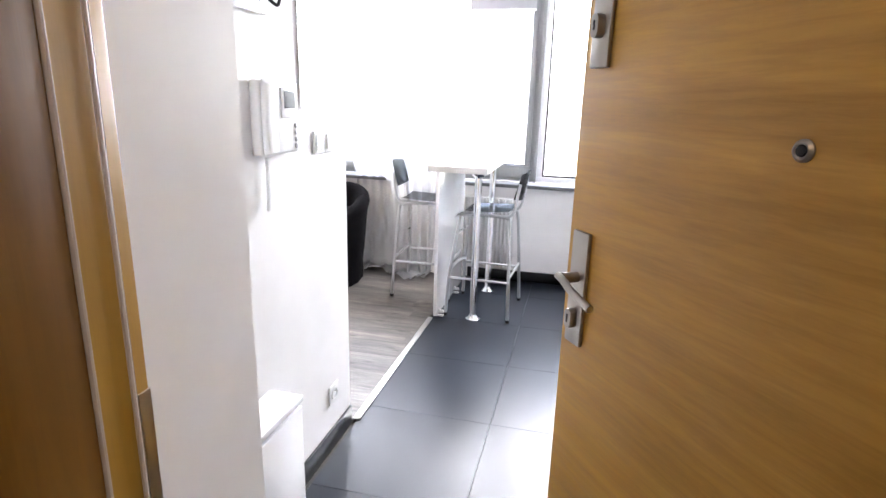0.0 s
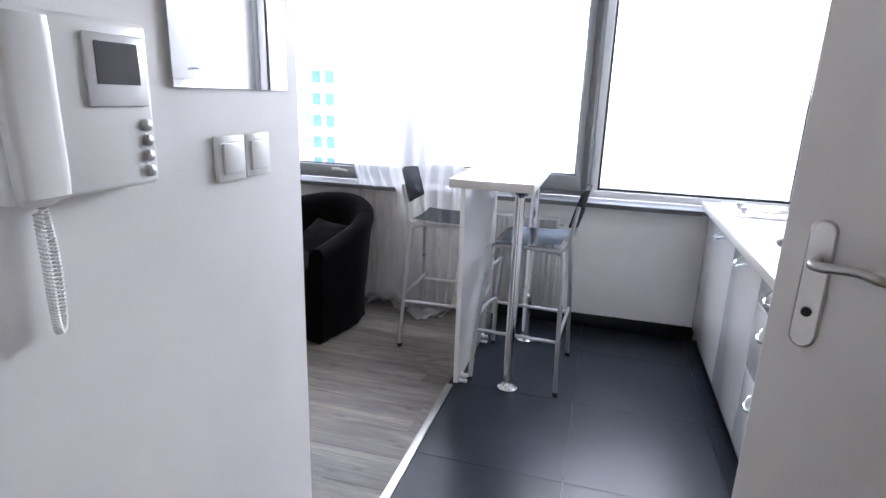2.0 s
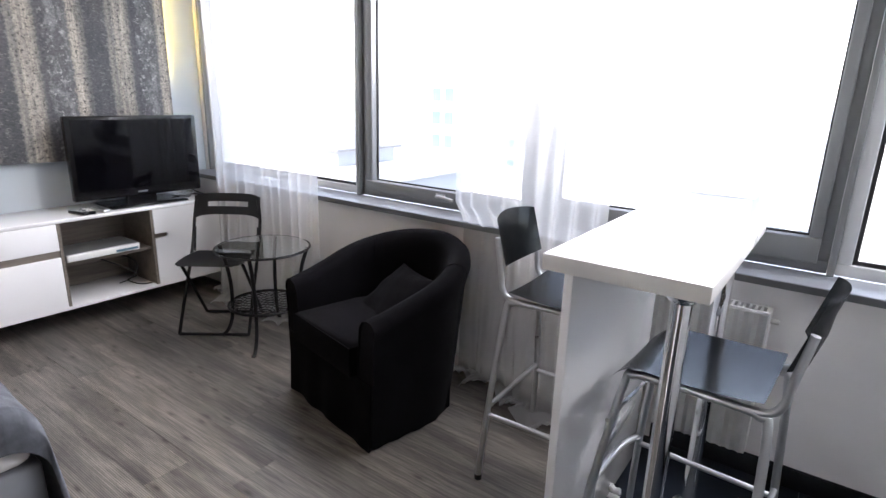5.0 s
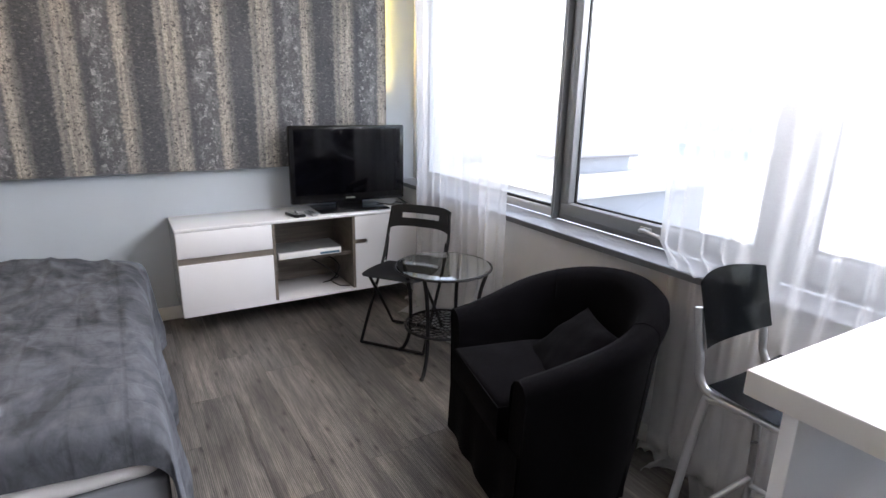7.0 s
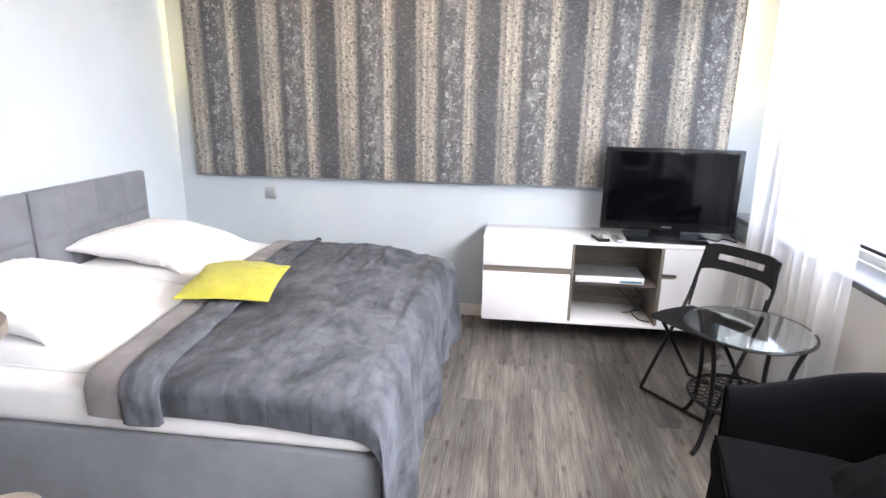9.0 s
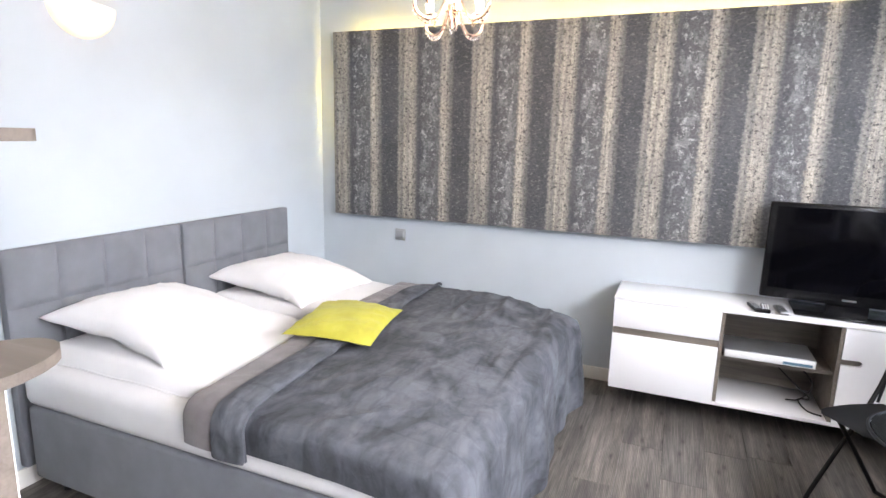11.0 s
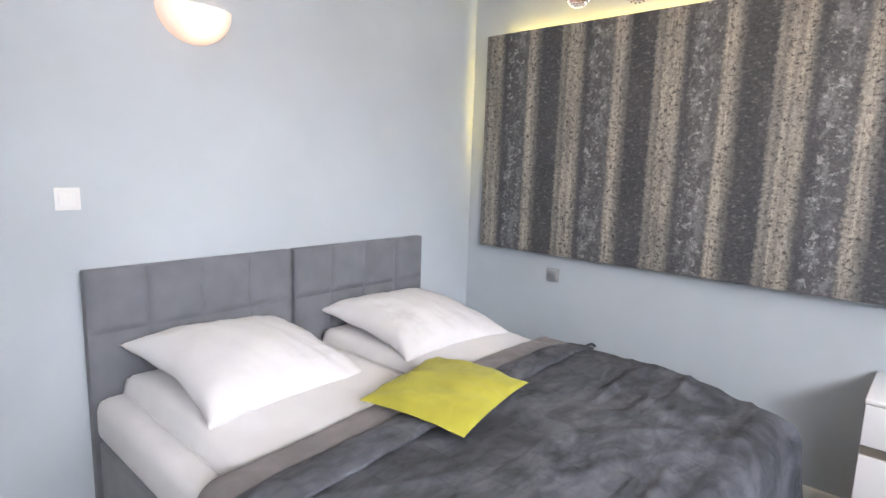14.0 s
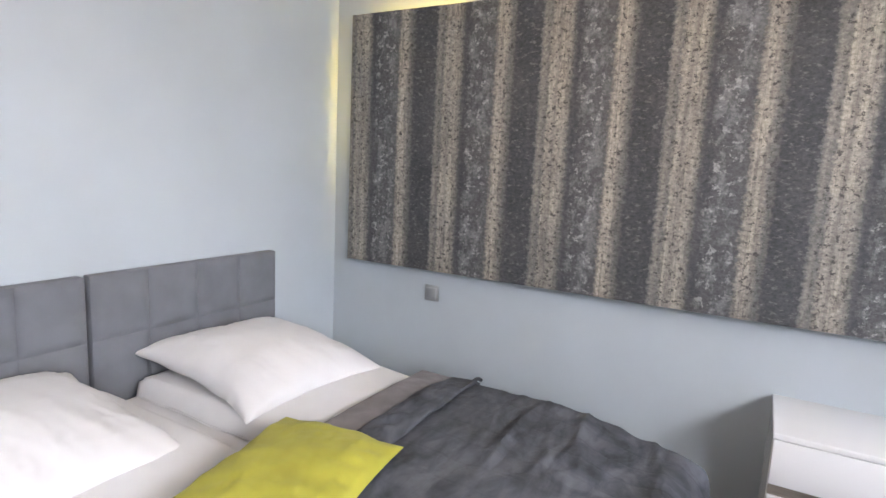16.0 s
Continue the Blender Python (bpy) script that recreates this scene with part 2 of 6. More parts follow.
def striped_paper(name):
    """Wallpaper: worn grey ground, upright cream stripes of two widths, eroded by blotches."""
    m, nt, p = material(name)
    tc = nt.nodes.new("ShaderNodeTexCoord")
    wob = node(nt, "ShaderNodeTexNoise", Scale=9.0, Detail=4.0)
    nt.links.new(tc.outputs["Object"], wob.inputs[0])
    sep = nt.nodes.new("ShaderNodeSeparateXYZ")
    nt.links.new(tc.outputs["Object"], sep.inputs[0])

    def math_node(op, a, b=0.0, c=0.0):
        n = nt.nodes.new("ShaderNodeMath")
        n.operation = op
        for i, v in enumerate((a, b, c)):
            if hasattr(v, "is_linked"):
                nt.links.new(v, n.inputs[i])
            else:
                n.inputs[i].default_value = v
        return n.outputs[0]

    def grain(stretch, seed, detail=3.0, rough=0.65):
        n = node(nt, "ShaderNodeTexNoise", Scale=1.0, Detail=detail, Roughness=rough)
        mp = nt.nodes.new("ShaderNodeMapping")
        mp.inputs["Scale"].default_value = stretch
        mp.inputs["Location"].default_value = (seed, seed * 1.7, seed * 0.6)
        nt.links.new(tc.outputs["Object"], mp.inputs[0])
        nt.links.new(mp.outputs[0], n.inputs[0])
        return n.outputs[0]

    # the stripes' edges fray into small flakes
    fray = math_node("MULTIPLY", math_node("SUBTRACT", grain((1, 42, 62), 4.0), 0.5), 0.05)
    y = math_node("ADD", math_node("MULTIPLY_ADD", wob.outputs[0], 0.014, sep.outputs[1]), fray)
    phase = math_node("FRACT", math_node("DIVIDE", math_node("SUBTRACT", y, 0.327), 0.521))
    # grey, wide cream of three strands, blotched grey, narrow cream, plain dark grey
    g0, g1, g2, cream, pale = (0.062, 0.064, 0.070), (0.100, 0.101, 0.106), (0.18, 0.174, 0.168), (0.47, 0.42, 0.35), (0.30, 0.278, 0.245)
    r = ramp(nt, phase, [(0.0, g1), (0.035, pale), (0.075, g2), (0.105, cream), (0.155, pale), (0.2, cream), (0.25, pale), (0.285, g1), (0.32, g0), (0.42, g1), (0.585, g1), (0.625, cream), (0.67, cream), (0.73, g2), (0.78, g0)])
    col = r.outputs[0]
    w0, w1 = (0, 0, 0), (1, 1, 1)
    on_cream = ramp(nt, phase, [(0.02, w0), (0.06, w1), (0.26, w1), (0.30, w0), (0.59, w0), (0.63, w1), (0.74, w1), (0.78, w0)]).outputs[0]
    on_blotched = ramp(nt, phase, [(0.31, w0), (0.37, w1), (0.54, w1), (0.60, w0)]).outputs[0]
    on_dark = ramp(nt, phase, [(0.0, w1), (0.04, w0), (0.72, w0), (0.80, w1)]).outputs[0]

    def speck(stretch, lo, hi, amount, to, seed, where=None, rough=0.62):
        nonlocal col
        f = ramp(nt, grain(stretch, seed, 4.0, rough), [(lo, w0), (hi, (amount,) * 3)]).outputs[0]
        if where is not None:
            f = mix(nt, 1.0, f, where, "MULTIPLY")
        col = mix(nt, f, col, to)

    # long strands down the cream, clouded greys, clustered pale flakes, dark nicks, overall grit
    speck((1, 75, 2.2), 0.44, 0.62, 0.65, (0.20, 0.185, 0.165), 3.0, on_cream)
    speck((1, 5, 3.5), 0.40, 0.68, 0.40, (0.125, 0.125, 0.128), 31.0)
    speck((1, 13, 9), 0.48, 0.58, 0.62, (0.25, 0.248, 0.25), 5.0, on_blotched, 0.75)
    speck((1, 24, 26), 0.56, 0.61, 0.75, (0.38, 0.375, 0.37), 44.0, on_blotched, 0.75)
    speck((1, 28, 62), 0.56, 0.63, 0.60, (0.20, 0.197, 0.195), 14.0, on_dark, 0.7)
    speck((1, 42, 50), 0.55, 0.60, 0.85, (0.05, 0.048, 0.048), 9.0, on_cream, 0.75)
    speck((1, 18, 7), 0.56, 0.66, 0.60, (0.10, 0.097, 0.094), 61.0, on_cream, 0.8)
    grit = grain((1, 55, 80), 27.0, 4.0, 0.7)
    col = mix(nt, 1.0, col, ramp(nt, grit, [(0.34, (0.66,) * 3), (0.5, (0.97,) * 3), (0.66, (1.30,) * 3)]).outputs[0], "MULTIPLY")
    nt.links.new(col, p.inputs["Base Color"])
    p.inputs["Roughness"].default_value = 0.75
    bumped(nt, p, grit, 0.2, 0.001)
    return m


M = {
    "white_wall": paint("white_wall_paint", (0.79, 0.78, 0.775), 0.55),
    "blue_wall": paint("pale_blue_wall_paint", (0.45, 0.497, 0.537), 0.55, 0.04),
    "ceiling": paint("white_ceiling_paint", (0.78, 0.775, 0.76), 0.8),
    "corridor": paint("corridor_paint", (0.7, 0.62, 0.5), 0.7),
    "tile": paint("anthracite_tile", (0.0095, 0.0130, 0.0205), 0.31, 0.06, 500.0, 0.03, 0.0, 0.0, 1.2, 0.06, 0.25),
    "grout": paint("dark_grout", (0.014, 0.018, 0.025), 0.4),
    "skirting_black": paint("black_tile_skirting", (0.008, 0.009, 0.012), 0.3, 0.2, 180.0, 0.05, 0.0, 0.0, 2.5, 0.1, 0.3),
    "skirting_white": paint("white_skirting", (0.78, 0.76, 0.72), 0.35),
    "plank": laminate("grey_brown_laminate"),
    "plank_base": paint("plank_underlay", (0.03, 0.027, 0.024), 0.8),
    "oak": wood("oak_veneer", (0.34, 0.172, 0.022), (0.55, 0.31, 0.055), "x", 0.5, 0.6, 0.0),
    "oak_dark": wood("oak_frame_veneer", (0.30, 0.155, 0.013), (0.42, 0.23, 0.026), "z", 0.45, 0.45, 0.0),
    "rebate_brown": wood("dark_brown_frame", (0.115, 0.047, 0.004), (0.19, 0.085, 0.009), "z", 0.4, 0.45, 0.0),
    "steel_dark": paint("satin_nickel", (0.36, 0.34, 0.31), 0.34, 0.08, 300.0, 0.1, 0.0, 0.0 + 1.0),
    "lacquer": paint("white_gloss_lacquer", (0.80, 0.80, 0.81), 0.16, 0.02, 40.0, 0.02, 0.6),
    "white_door": paint("white_door_paint", (0.78, 0.78, 0.79), 0.35, 0.03, 120.0, 0.05),
    "plastic_white": paint("white_plastic", (0.76, 0.76, 0.75), 0.32, 0.03, 90.0, 0.05),
    "seal": paint("pale_rubber_seal", (0.50, 0.43, 0.36), 0.5),
    "steel": paint("brushed_steel", (0.55, 0.54, 0.52), 0.32, 0.08, 300.0, 0.1, 0.0, 1.0),
    "chrome": paint("chrome", (0.78, 0.79, 0.8), 0.08, 0.03, 60.0, 0.02, 0.0, 1.0),
    "tube": paint("silver_painted_tube", (0.52, 0.53, 0.54), 0.3, 0.05, 200.0, 0.05, 0.0, 0.85),
    "alu": paint("grey_window_aluminium", (0.25, 0.26, 0.27), 0.45, 0.06, 200.0, 0.06, 0.0, 0.2),
    "alu_white": paint("white_window_bead", (0.70, 0.71, 0.72), 0.4, 0.04),
    "rubber": paint("black_rubber", (0.015, 0.015, 0.016), 0.6),
    "sill": paint("pale_grey_window_sill", (0.19, 0.20, 0.22), 0.35, 0.04),
    "sill_edge": paint("grey_sill_edge", (0.11, 0.115, 0.12), 0.5),
    "worktop": paint("white_speckled_worktop", (0.72, 0.71, 0.69), 0.3, 0.05, 500.0, 0.05),
    "kitchen_top": paint("pale_grey_speckled_worktop", (0.50, 0.50, 0.50), 0.28, 0.06, 500.0, 0.05),
    "copper": paint("rosy_polished_metal", (0.80, 0.56, 0.45), 0.15, 0.05, 90.0, 0.03, 0.0, 1.0),
    "black_seat": paint("black_lacquered_wood", (0.009, 0.0105, 0.013), 0.17, 0.15, 120.0, 0.04, 0.0, 0.0, 2.5, 0.1, 0.45),
    "black_metal": paint("black_painted_steel", (0.010, 0.010, 0.011), 0.42, 0.15, 150.0, 0.08, 0.0, 0.0, 2.5, 0.1, 0.25),
    "black_gloss": paint("black_gloss_plastic", (0.006, 0.006, 0.007), 0.14, 0.1, 40.0, 0.02, 0.0, 0.0, 2.5, 0.1, 0.35),
    "screen": paint("dark_screen", (0.002, 0.002, 0.003), 0.07, 0.1, 20.0, 0.0, 0.0, 0.0, 2.5, 0.1, 0.22),
    "grey_screen": paint("grey_small_screen", (0.10, 0.10, 0.11), 0.12, 0.1, 20.0, 0.0),
    "chair_cloth": fabric("charcoal_cotton_cover", (0.0034, 0.0031, 0.0040), 0.25, 900.0, 0.015, 7.0, 0.5, 0.95, 0.03),
    "bed_cloth": fabric("grey_velour_upholstery", (0.158, 0.166, 0.185), 0.1, 900.0, 0.15),
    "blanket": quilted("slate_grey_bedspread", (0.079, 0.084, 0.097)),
    "blanket_back": fabric("taupe_bedspread_lining", (0.165, 0.150, 0.155), 0.2, 500.0, 0.15, 12.0, 0.5),
    "linen": fabric("white_bed_linen", (0.67, 0.665, 0.672), 0.03, 900.0, 0.1, 8.0, 0.55),
    "lime": fabric("lime_green_cotton", (0.37, 0.352, 0.045), 0.12, 500.0, 0.1),
    "stripes": striped_paper("striped_worn_wallpaper"),
    "panel_edge": paint("dark_panel_edge", (0.09, 0.09, 0.095), 0.7),
    "niche": wood("smoked_oak_niche", (0.10, 0.085, 0.07), (0.22, 0.19, 0.16), "y", 0.5, 0.8),
    "shelf_wood": wood("taupe_oak_shelf", (0.13, 0.105, 0.088), (0.22, 0.185, 0.155), "y", 0.5, 0.8),
    "glass": glass("clear_window_glass"),
    "table_glass": glass("table_glass", (0.90, 0.97, 0.95)),
    "crystal": glass("crystal_beads", (1.0, 0.93, 0.9), 0.05),
    "sheer": sheer("white_voile"),
    "led": glowing("led_strip_glow", (1.0, 0.70, 0.13), 12.0),
    "bulb": glowing("small_bulb_glow", (1.0, 0.68, 0.45), 5.0),
    "corridor_glow": glowing("corridor_lamp_glow", (1.0, 0.71, 0.40), 1.35),
    "facade": paint("pale_facade", (0.62, 0.6, 0.57), 0.8, 0.08, 3.0, 0.1, 0.0, 0.0, 0.2),
    "facade_slate": paint("slate_render", (0.42, 0.43, 0.45), 0.6, 0.12, 4.0, 0.1, 0.0, 0.0, 0.3, 0.1, 0.2),
    "facade_grey": paint("pale_glazing", (0.36, 0.39, 0.41), 0.4, 0.1, 2.0, 0.0, 0.0, 0.0, 0.3, 0.1, 0.1),
    "facade_pale_blue": paint("pale_blue_glazing", (0.20, 0.26, 0.31), 0.4, 0.15, 2.0, 0.0, 0.0, 0.0, 0.3, 0.1, 0.1),
    "facade_blue": paint("blue_glazing", (0.10, 0.19, 0.26), 0.4, 0.2, 2.0, 0.0, 0.0, 0.0, 0.3, 0.1, 0.1),
    "roofing": paint("grey_roofing", (0.28, 0.27, 0.27), 0.9, 0.1, 5.0, 0.2, 0.0, 0.0, 0.3),
    "ground": paint("street_ground", (0.3, 0.3, 0.29), 0.9, 0.1, 2.0, 0.1, 0.0, 0.0, 0.05),
    "blind": fabric("grey_roller_blind", (0.42, 0.42, 0.44), 0.04, 900.0, 0.0),
    "splash": paint("splashback_paint", (0.76, 0.74, 0.72), 0.6),
}
_tp = M["table_glass"].node_tree.nodes["Principled BSDF"]
_tp.inputs["Coat Weight"].default_value, _tp.inputs["Coat Roughness"].default_value, _tp.inputs["IOR"].default_value = 1.0, 0.02, 1.55
# frosted lamp bowl: brightest before the bulb, warmer towards its rim
_sm, _snt, _sp = material("sconce_glow")
_tc = _snt.nodes.new("ShaderNodeTexCoord")
_mpn = _snt.nodes.new("ShaderNodeMapping")
_mpn.inputs["Location"].default_value = (0, -0.6, 0.3)
_mpn.inputs["Scale"].default_value = (8.5, 8.5, 8.5)
_gr = _snt.nodes.new("ShaderNodeTexGradient")
_gr.gradient_type = "SPHERICAL"
_snt.links.new(_tc.outputs["Object"], _mpn.inputs[0])
_snt.links.new(_mpn.outputs[0], _gr.inputs[0])
_cr = ramp(_snt, _gr.outputs[1], [(0.0, (0.34, 0.13, 0.03)), (0.22, (0.50, 0.24, 0.07)), (0.6, (1.0, 0.78, 0.48))])
_snt.links.new(_cr.outputs[0], _sp.inputs["Emission Color"])
_sp.inputs["Emission Strength"].default_value = 0.28
M["sconce"] = _sm
_mm, _mnt, _mp = material("mirror_silver")
_mp.inputs["Base Color"].default_value, _mp.inputs["Metallic"].default_value, _mp.inputs["Roughness"].default_value = (0.9, 0.91, 0.91, 1), 1.0, 0.01
M["mirror"] = _mm


# ---- building helpers ----
def box(bm, x0, x1, y0, y1, z0, z1, bevel=0.0, seg=2):
    vs = [bm.verts.new((x, y, z)) for x in (x0, x1) for y in (y0, y1) for z in (z0, z1)]
    fs = [bm.faces.new([vs[i] for i in q]) for q in ((0, 1, 3, 2), (4, 6, 7, 5), (0, 4, 5, 1), (2, 3, 7, 6), (0, 2, 6, 4), (1, 5, 7, 3))]
    if bevel:
        es = list({e for f in fs for e in f.edges})
        bmesh.ops.bevel(bm, geom=es, offset=bevel, segments=seg, affect="EDGES", profile=0.5)
    return bm


def tube(bm, points, r, seg=10, closed=False, cap=True):
    """A round bar along points; r is one radius or one for each point."""
    pts = [Vector(q) for q in points]
    n = len(pts)
    rad = r if isinstance(r, (list, tuple)) else [r] * n
    rings = []
    up = None
    for i, q in enumerate(pts):
        a = pts[(i - 1) % n] if (closed or i) else q
        b = pts[(i + 1) % n] if (closed or i < n - 1) else q
        d = (b - a).normalized()
        if up is None:
            up = d.orthogonal().normalized()
        else:
            up = (up - d * up.dot(d)).normalized()
        side = d.cross(up)
        rings.append([bm.verts.new(q + rad[i] * (math.cos(k * math.tau / seg) * up + math.sin(k * math.tau / seg) * side)) for k in range(seg)])
    for i in range(n if closed else n - 1):
        a, b = rings[i], rings[(i + 1) % n]
        for k in range(seg):
            bm.faces.new((a[k], a[(k + 1) % seg], b[(k + 1) % seg], b[k]))
    if cap and not closed:
        bm.faces.new(rings[0][::-1])
        bm.faces.new(rings[-1])
    return bm


def lathe(bm, profile, seg=32, origin=(0, 0, 0)):
    """A turned body from (radius, height) pairs."""
    o = Vector(origin)
    rings = []
    for r, z in profile:
        if r < 1e-6:
            rings.append([bm.verts.new(o + Vector((0, 0, z)))])
        else:
            rings.append([bm.verts.new(o + Vector((r * math.cos(k * math.tau / seg), r * math.sin(k * math.tau / seg), z))) for k in range(seg)])
    for a, b in zip(rings, rings[1:]):
        for k in range(seg):
            q = [a[k % len(a)], a[(k + 1) % len(a)], b[(k + 1) % len(b)], b[k % len(b)]]
            q = list(dict.fromkeys(q))
            if len(q) > 2:
                bm.faces.new(q)
    return bm


def sheet(bm, rows, closed_u=False, closed_v=False):
    """A skin over rows of points."""
    g = [[bm.verts.new(q) for q in row] for row in rows]
    nu, nv = len(g), len(g[0])
    for i in range(nu if closed_u else nu - 1):
        for j in range(nv if closed_v else nv - 1):
            bm.faces.new((g[i][j], g[(i + 1) % nu][j], g[(i + 1) % nu][(j + 1) % nv], g[i][(j + 1) % nv]))
    return g


def thicken(bm, t):
    """Gives an open skin a back side t behind it, closed along its rim."""
    bmesh.ops.recalc_face_normals(bm, faces=bm.faces)
    bm.normal_update()
    faces, rim = bm.faces[:], [e for e in bm.edges if e.is_boundary]
    back = {v: bm.verts.new(v.co - v.normal * t) for v in bm.verts[:]}
    for f in faces:
        bm.faces.new([back[v] for v in reversed(f.verts)])
    for e in rim:
        a, b = e.verts
        bm.faces.new((a, b, back[b], back[a]))
    return bm


def prism(bm, outline, z0, z1):
    lo = [bm.verts.new((x, y, z0)) for x, y in outline]
    hi = [bm.verts.new((x, y, z1)) for x, y in outline]
    n = len(outline)
    bm.faces.new(lo[::-1])
    bm.faces.new(hi)
    for i in range(n):
        bm.faces.new((lo[i], lo[(i + 1) % n], hi[(i + 1) % n], hi[i]))
    return bm


def smooth_path(points, n=6):
    """Catmull-Rom through points."""
    p = [Vector(q) for q in points]
    p = [2 * p[0] - p[1]] + p + [2 * p[-1] - p[-2]]
    out = []
    for i in range(1, len(p) - 2):
        for k in range(n):
            t = k / n
            a, b, c, d = p[i - 1], p[i], p[i + 1], p[i + 2]
            out.append(0.5 * (2 * b + (c - a) * t + (2 * a - 5 * b + 4 * c - d) * t * t + (3 * b - a - 3 * c + d) * t ** 3))
    out.append(p[-2])
    return out


def mesh_of(name, bm, mat, angle=38):
    bmesh.ops.recalc_face_normals(bm, faces=bm.faces)
    me = bpy.data.meshes.new(name)
    bm.to_mesh(me)
    bm.free()
    me.materials.append(M[mat] if isinstance(mat, str) else mat)
    me.polygons.foreach_set("use_smooth", [True] * len(me.polygons))
    me.set_sharp_from_angle(angle=radians(angle))
    return me


def thing(name, label, category, m=None, group=""):
    ob = new(name)
    ob.empty_display_size = 0.1
    if m is not None:
        ob.matrix_world = m
    return tagged(ob, label, category, group)


def part(name, bm, mat, parent, label="", angle=38):
    ob = new(name, mesh_of(name, bm, mat, angle))
    ob.parent = parent
    return tagged(ob, label)


def single(name, bm, mat, label, category, m=None, group="", kind="", angle=38):
    ob = new(name, mesh_of(name, bm, mat, angle))
    if m is not None:
        ob.matrix_world = m
    return tagged(ob, label, category, group, kind)


def B(*a, **k):
    return box(bmesh.new(), *a, **k)


def structure(name, bm, mat, label, category):
    return single(name, bm, mat, label, category, None, "", "structure")


# ---- the setting ----
CEIL = 2.60
WX, SY, NY = -4.28, 0.70, 4.50      # west wall, living room's south wall, wall under the windows
HX = -0.93                          # hall wall
EX = 0.90                           # kitchen's east wall
SILL_Z, HEAD_Z, GLASS_Y = 0.815, 2.36, 4.68

structure("floor_living", B(WX - 0.1, -0.90, SY - 0.1, NY + 0.1, -0.12, -0.012), "plank_base", "underlay of the laminate floor", "floor")
structure("floor_kitchen", B(-0.90, EX + 0.2, 0.2, NY + 0.1, -0.12, -0.008), "grout", "dark grouted bed of the kitchen tiles", "floor")
structure("floor_corridor", B(-1.6, 1.6, -1.7, 0.2, -0.12, 0.0), "tile", "dark corridor floor outside the entrance", "floor")
structure("ceiling", B(WX - 0.2, EX + 0.4, -1.9, NY + 0.5, CEIL, CEIL + 0.2), "ceiling", "plain white ceiling", "ceiling")
structure("wall_west", B(WX - 0.15, WX, SY - 0.15, NY + 0.3, -0.12, CEIL), "blue_wall", "pale blue painted wall behind the striped panel", "wall")
structure("wall_south", B(WX, -1.05, SY - 0.15, SY, -0.12, CEIL), "blue_wall", "pale blue painted wall behind the bed", "wall")
structure("wall_partition", B(-1.05, HX, 0.97, 2.13, -0.12, CEIL), "white_wall", "white painted end wall between hall and living room", "wall")
structure("wall_hall_block", B(-1.05, -0.638, 0.42, 0.97, -0.12, CEIL), "white_wall", "white projecting hall wall beside the entrance", "wall")
structure("wall_east", B(EX, EX + 0.15, 0.42, NY + 0.3, -0.12, CEIL), "white_wall", "white wall of hall and kitchen", "wall")
structure("wall_entrance_side", B(-1.6, -0.475, 0.24, 0.42, -0.12, CEIL), "white_wall", "white wall beside the entrance door", "wall")
structure("wall_entrance_hinge_side", B(0.62, 1.6, 0.24, 0.42, -0.12, CEIL), "white_wall", "white wall beside the entrance hinges", "wall")
structure("wall_over_entrance", B(-0.475, 0.62, 0.24, 0.42, 2.10, CEIL), "white_wall", "white wall over the entrance", "wall")
structure("wall_corridor_back", B(-1.75, 1.75, -1.85, -1.7, -0.12, CEIL), "corridor", "plain corridor wall", "wall")
structure("wall_corridor_west", B(-1.75, -1.6, -1.7, 0.42, -0.12, CEIL), "corridor", "plain corridor end wall", "wall")
structure("wall_corridor_east", B(1.6, 1.75, -1.7, 0.42, -0.12, CEIL), "corridor", "plain corridor end wall", "wall")
structure("wall_under_windows", B(WX, EX, NY, NY + 0.28, -0.12, SILL_Z - 0.03), "white_wall", "white wall under the window band", "wall")
structure("wall_over_windows", B(WX, EX, NY + 0.10, NY + 0.28, HEAD_Z, CEIL), "white_wall", "white wall over the window band", "wall")
structure("wall_window_end", B(WX, -4.248, NY + 0.10, NY + 0.28, SILL_Z - 0.03, HEAD_Z), "white_wall", "narrow white pier at the end of the window band", "wall")

# skirtings
structure("skirting_kitchen", B(-0.86, 0.36, NY - 0.012, NY - 0.001, 0.0, 0.085, bevel=0.002), "skirting_black", "black tile skirting under the window", "skirting")
structure("skirting_hall", B(HX + 0.001, HX + 0.012, 0.975, 2.125, 0.0, 0.085, bevel=0.002), "skirting_black", "black tile skirting of the hall", "skirting")
structure("skirting_west", B(WX + 0.001, WX + 0.016, SY + 0.02, NY - 0.02, 0.0, 0.085, bevel=0.004), "skirting_white", "cream skirting board", "skirting")
structure("skirting_south", B(WX + 0.02, -1.06, SY + 0.001, SY + 0.016, 0.0, 0.085, bevel=0.004), "skirting_white", "cream skirting board", "skirting")
structure("skirting_living_north", B(WX + 0.02, -0.9, NY - 0.016, NY - 0.001, 0.0, 0.085, bevel=0.004), "skirting_white", "cream skirting board", "skirting")
structure("trim_threshold", B(-0.922, -0.888, 2.14, 3.46, 0.002, 0.010, bevel=0.003), "steel", "pale metal strip between laminate and tiles", "threshold")

# window sill
sill = structure("window_sill", B(WX + 0.01, EX - 0.005, NY - 0.06, GLASS_Y - 0.045, SILL_Z - 0.026, SILL_Z, bevel=0.003), "sill", "long pale grey window sill", "sill")
part("sill_edge", B(WX + 0.01, 0.30, NY - 0.064, NY - 0.0605, SILL_Z - 0.028, SILL_Z - 0.003), "sill_edge", sill, "grey front edge")

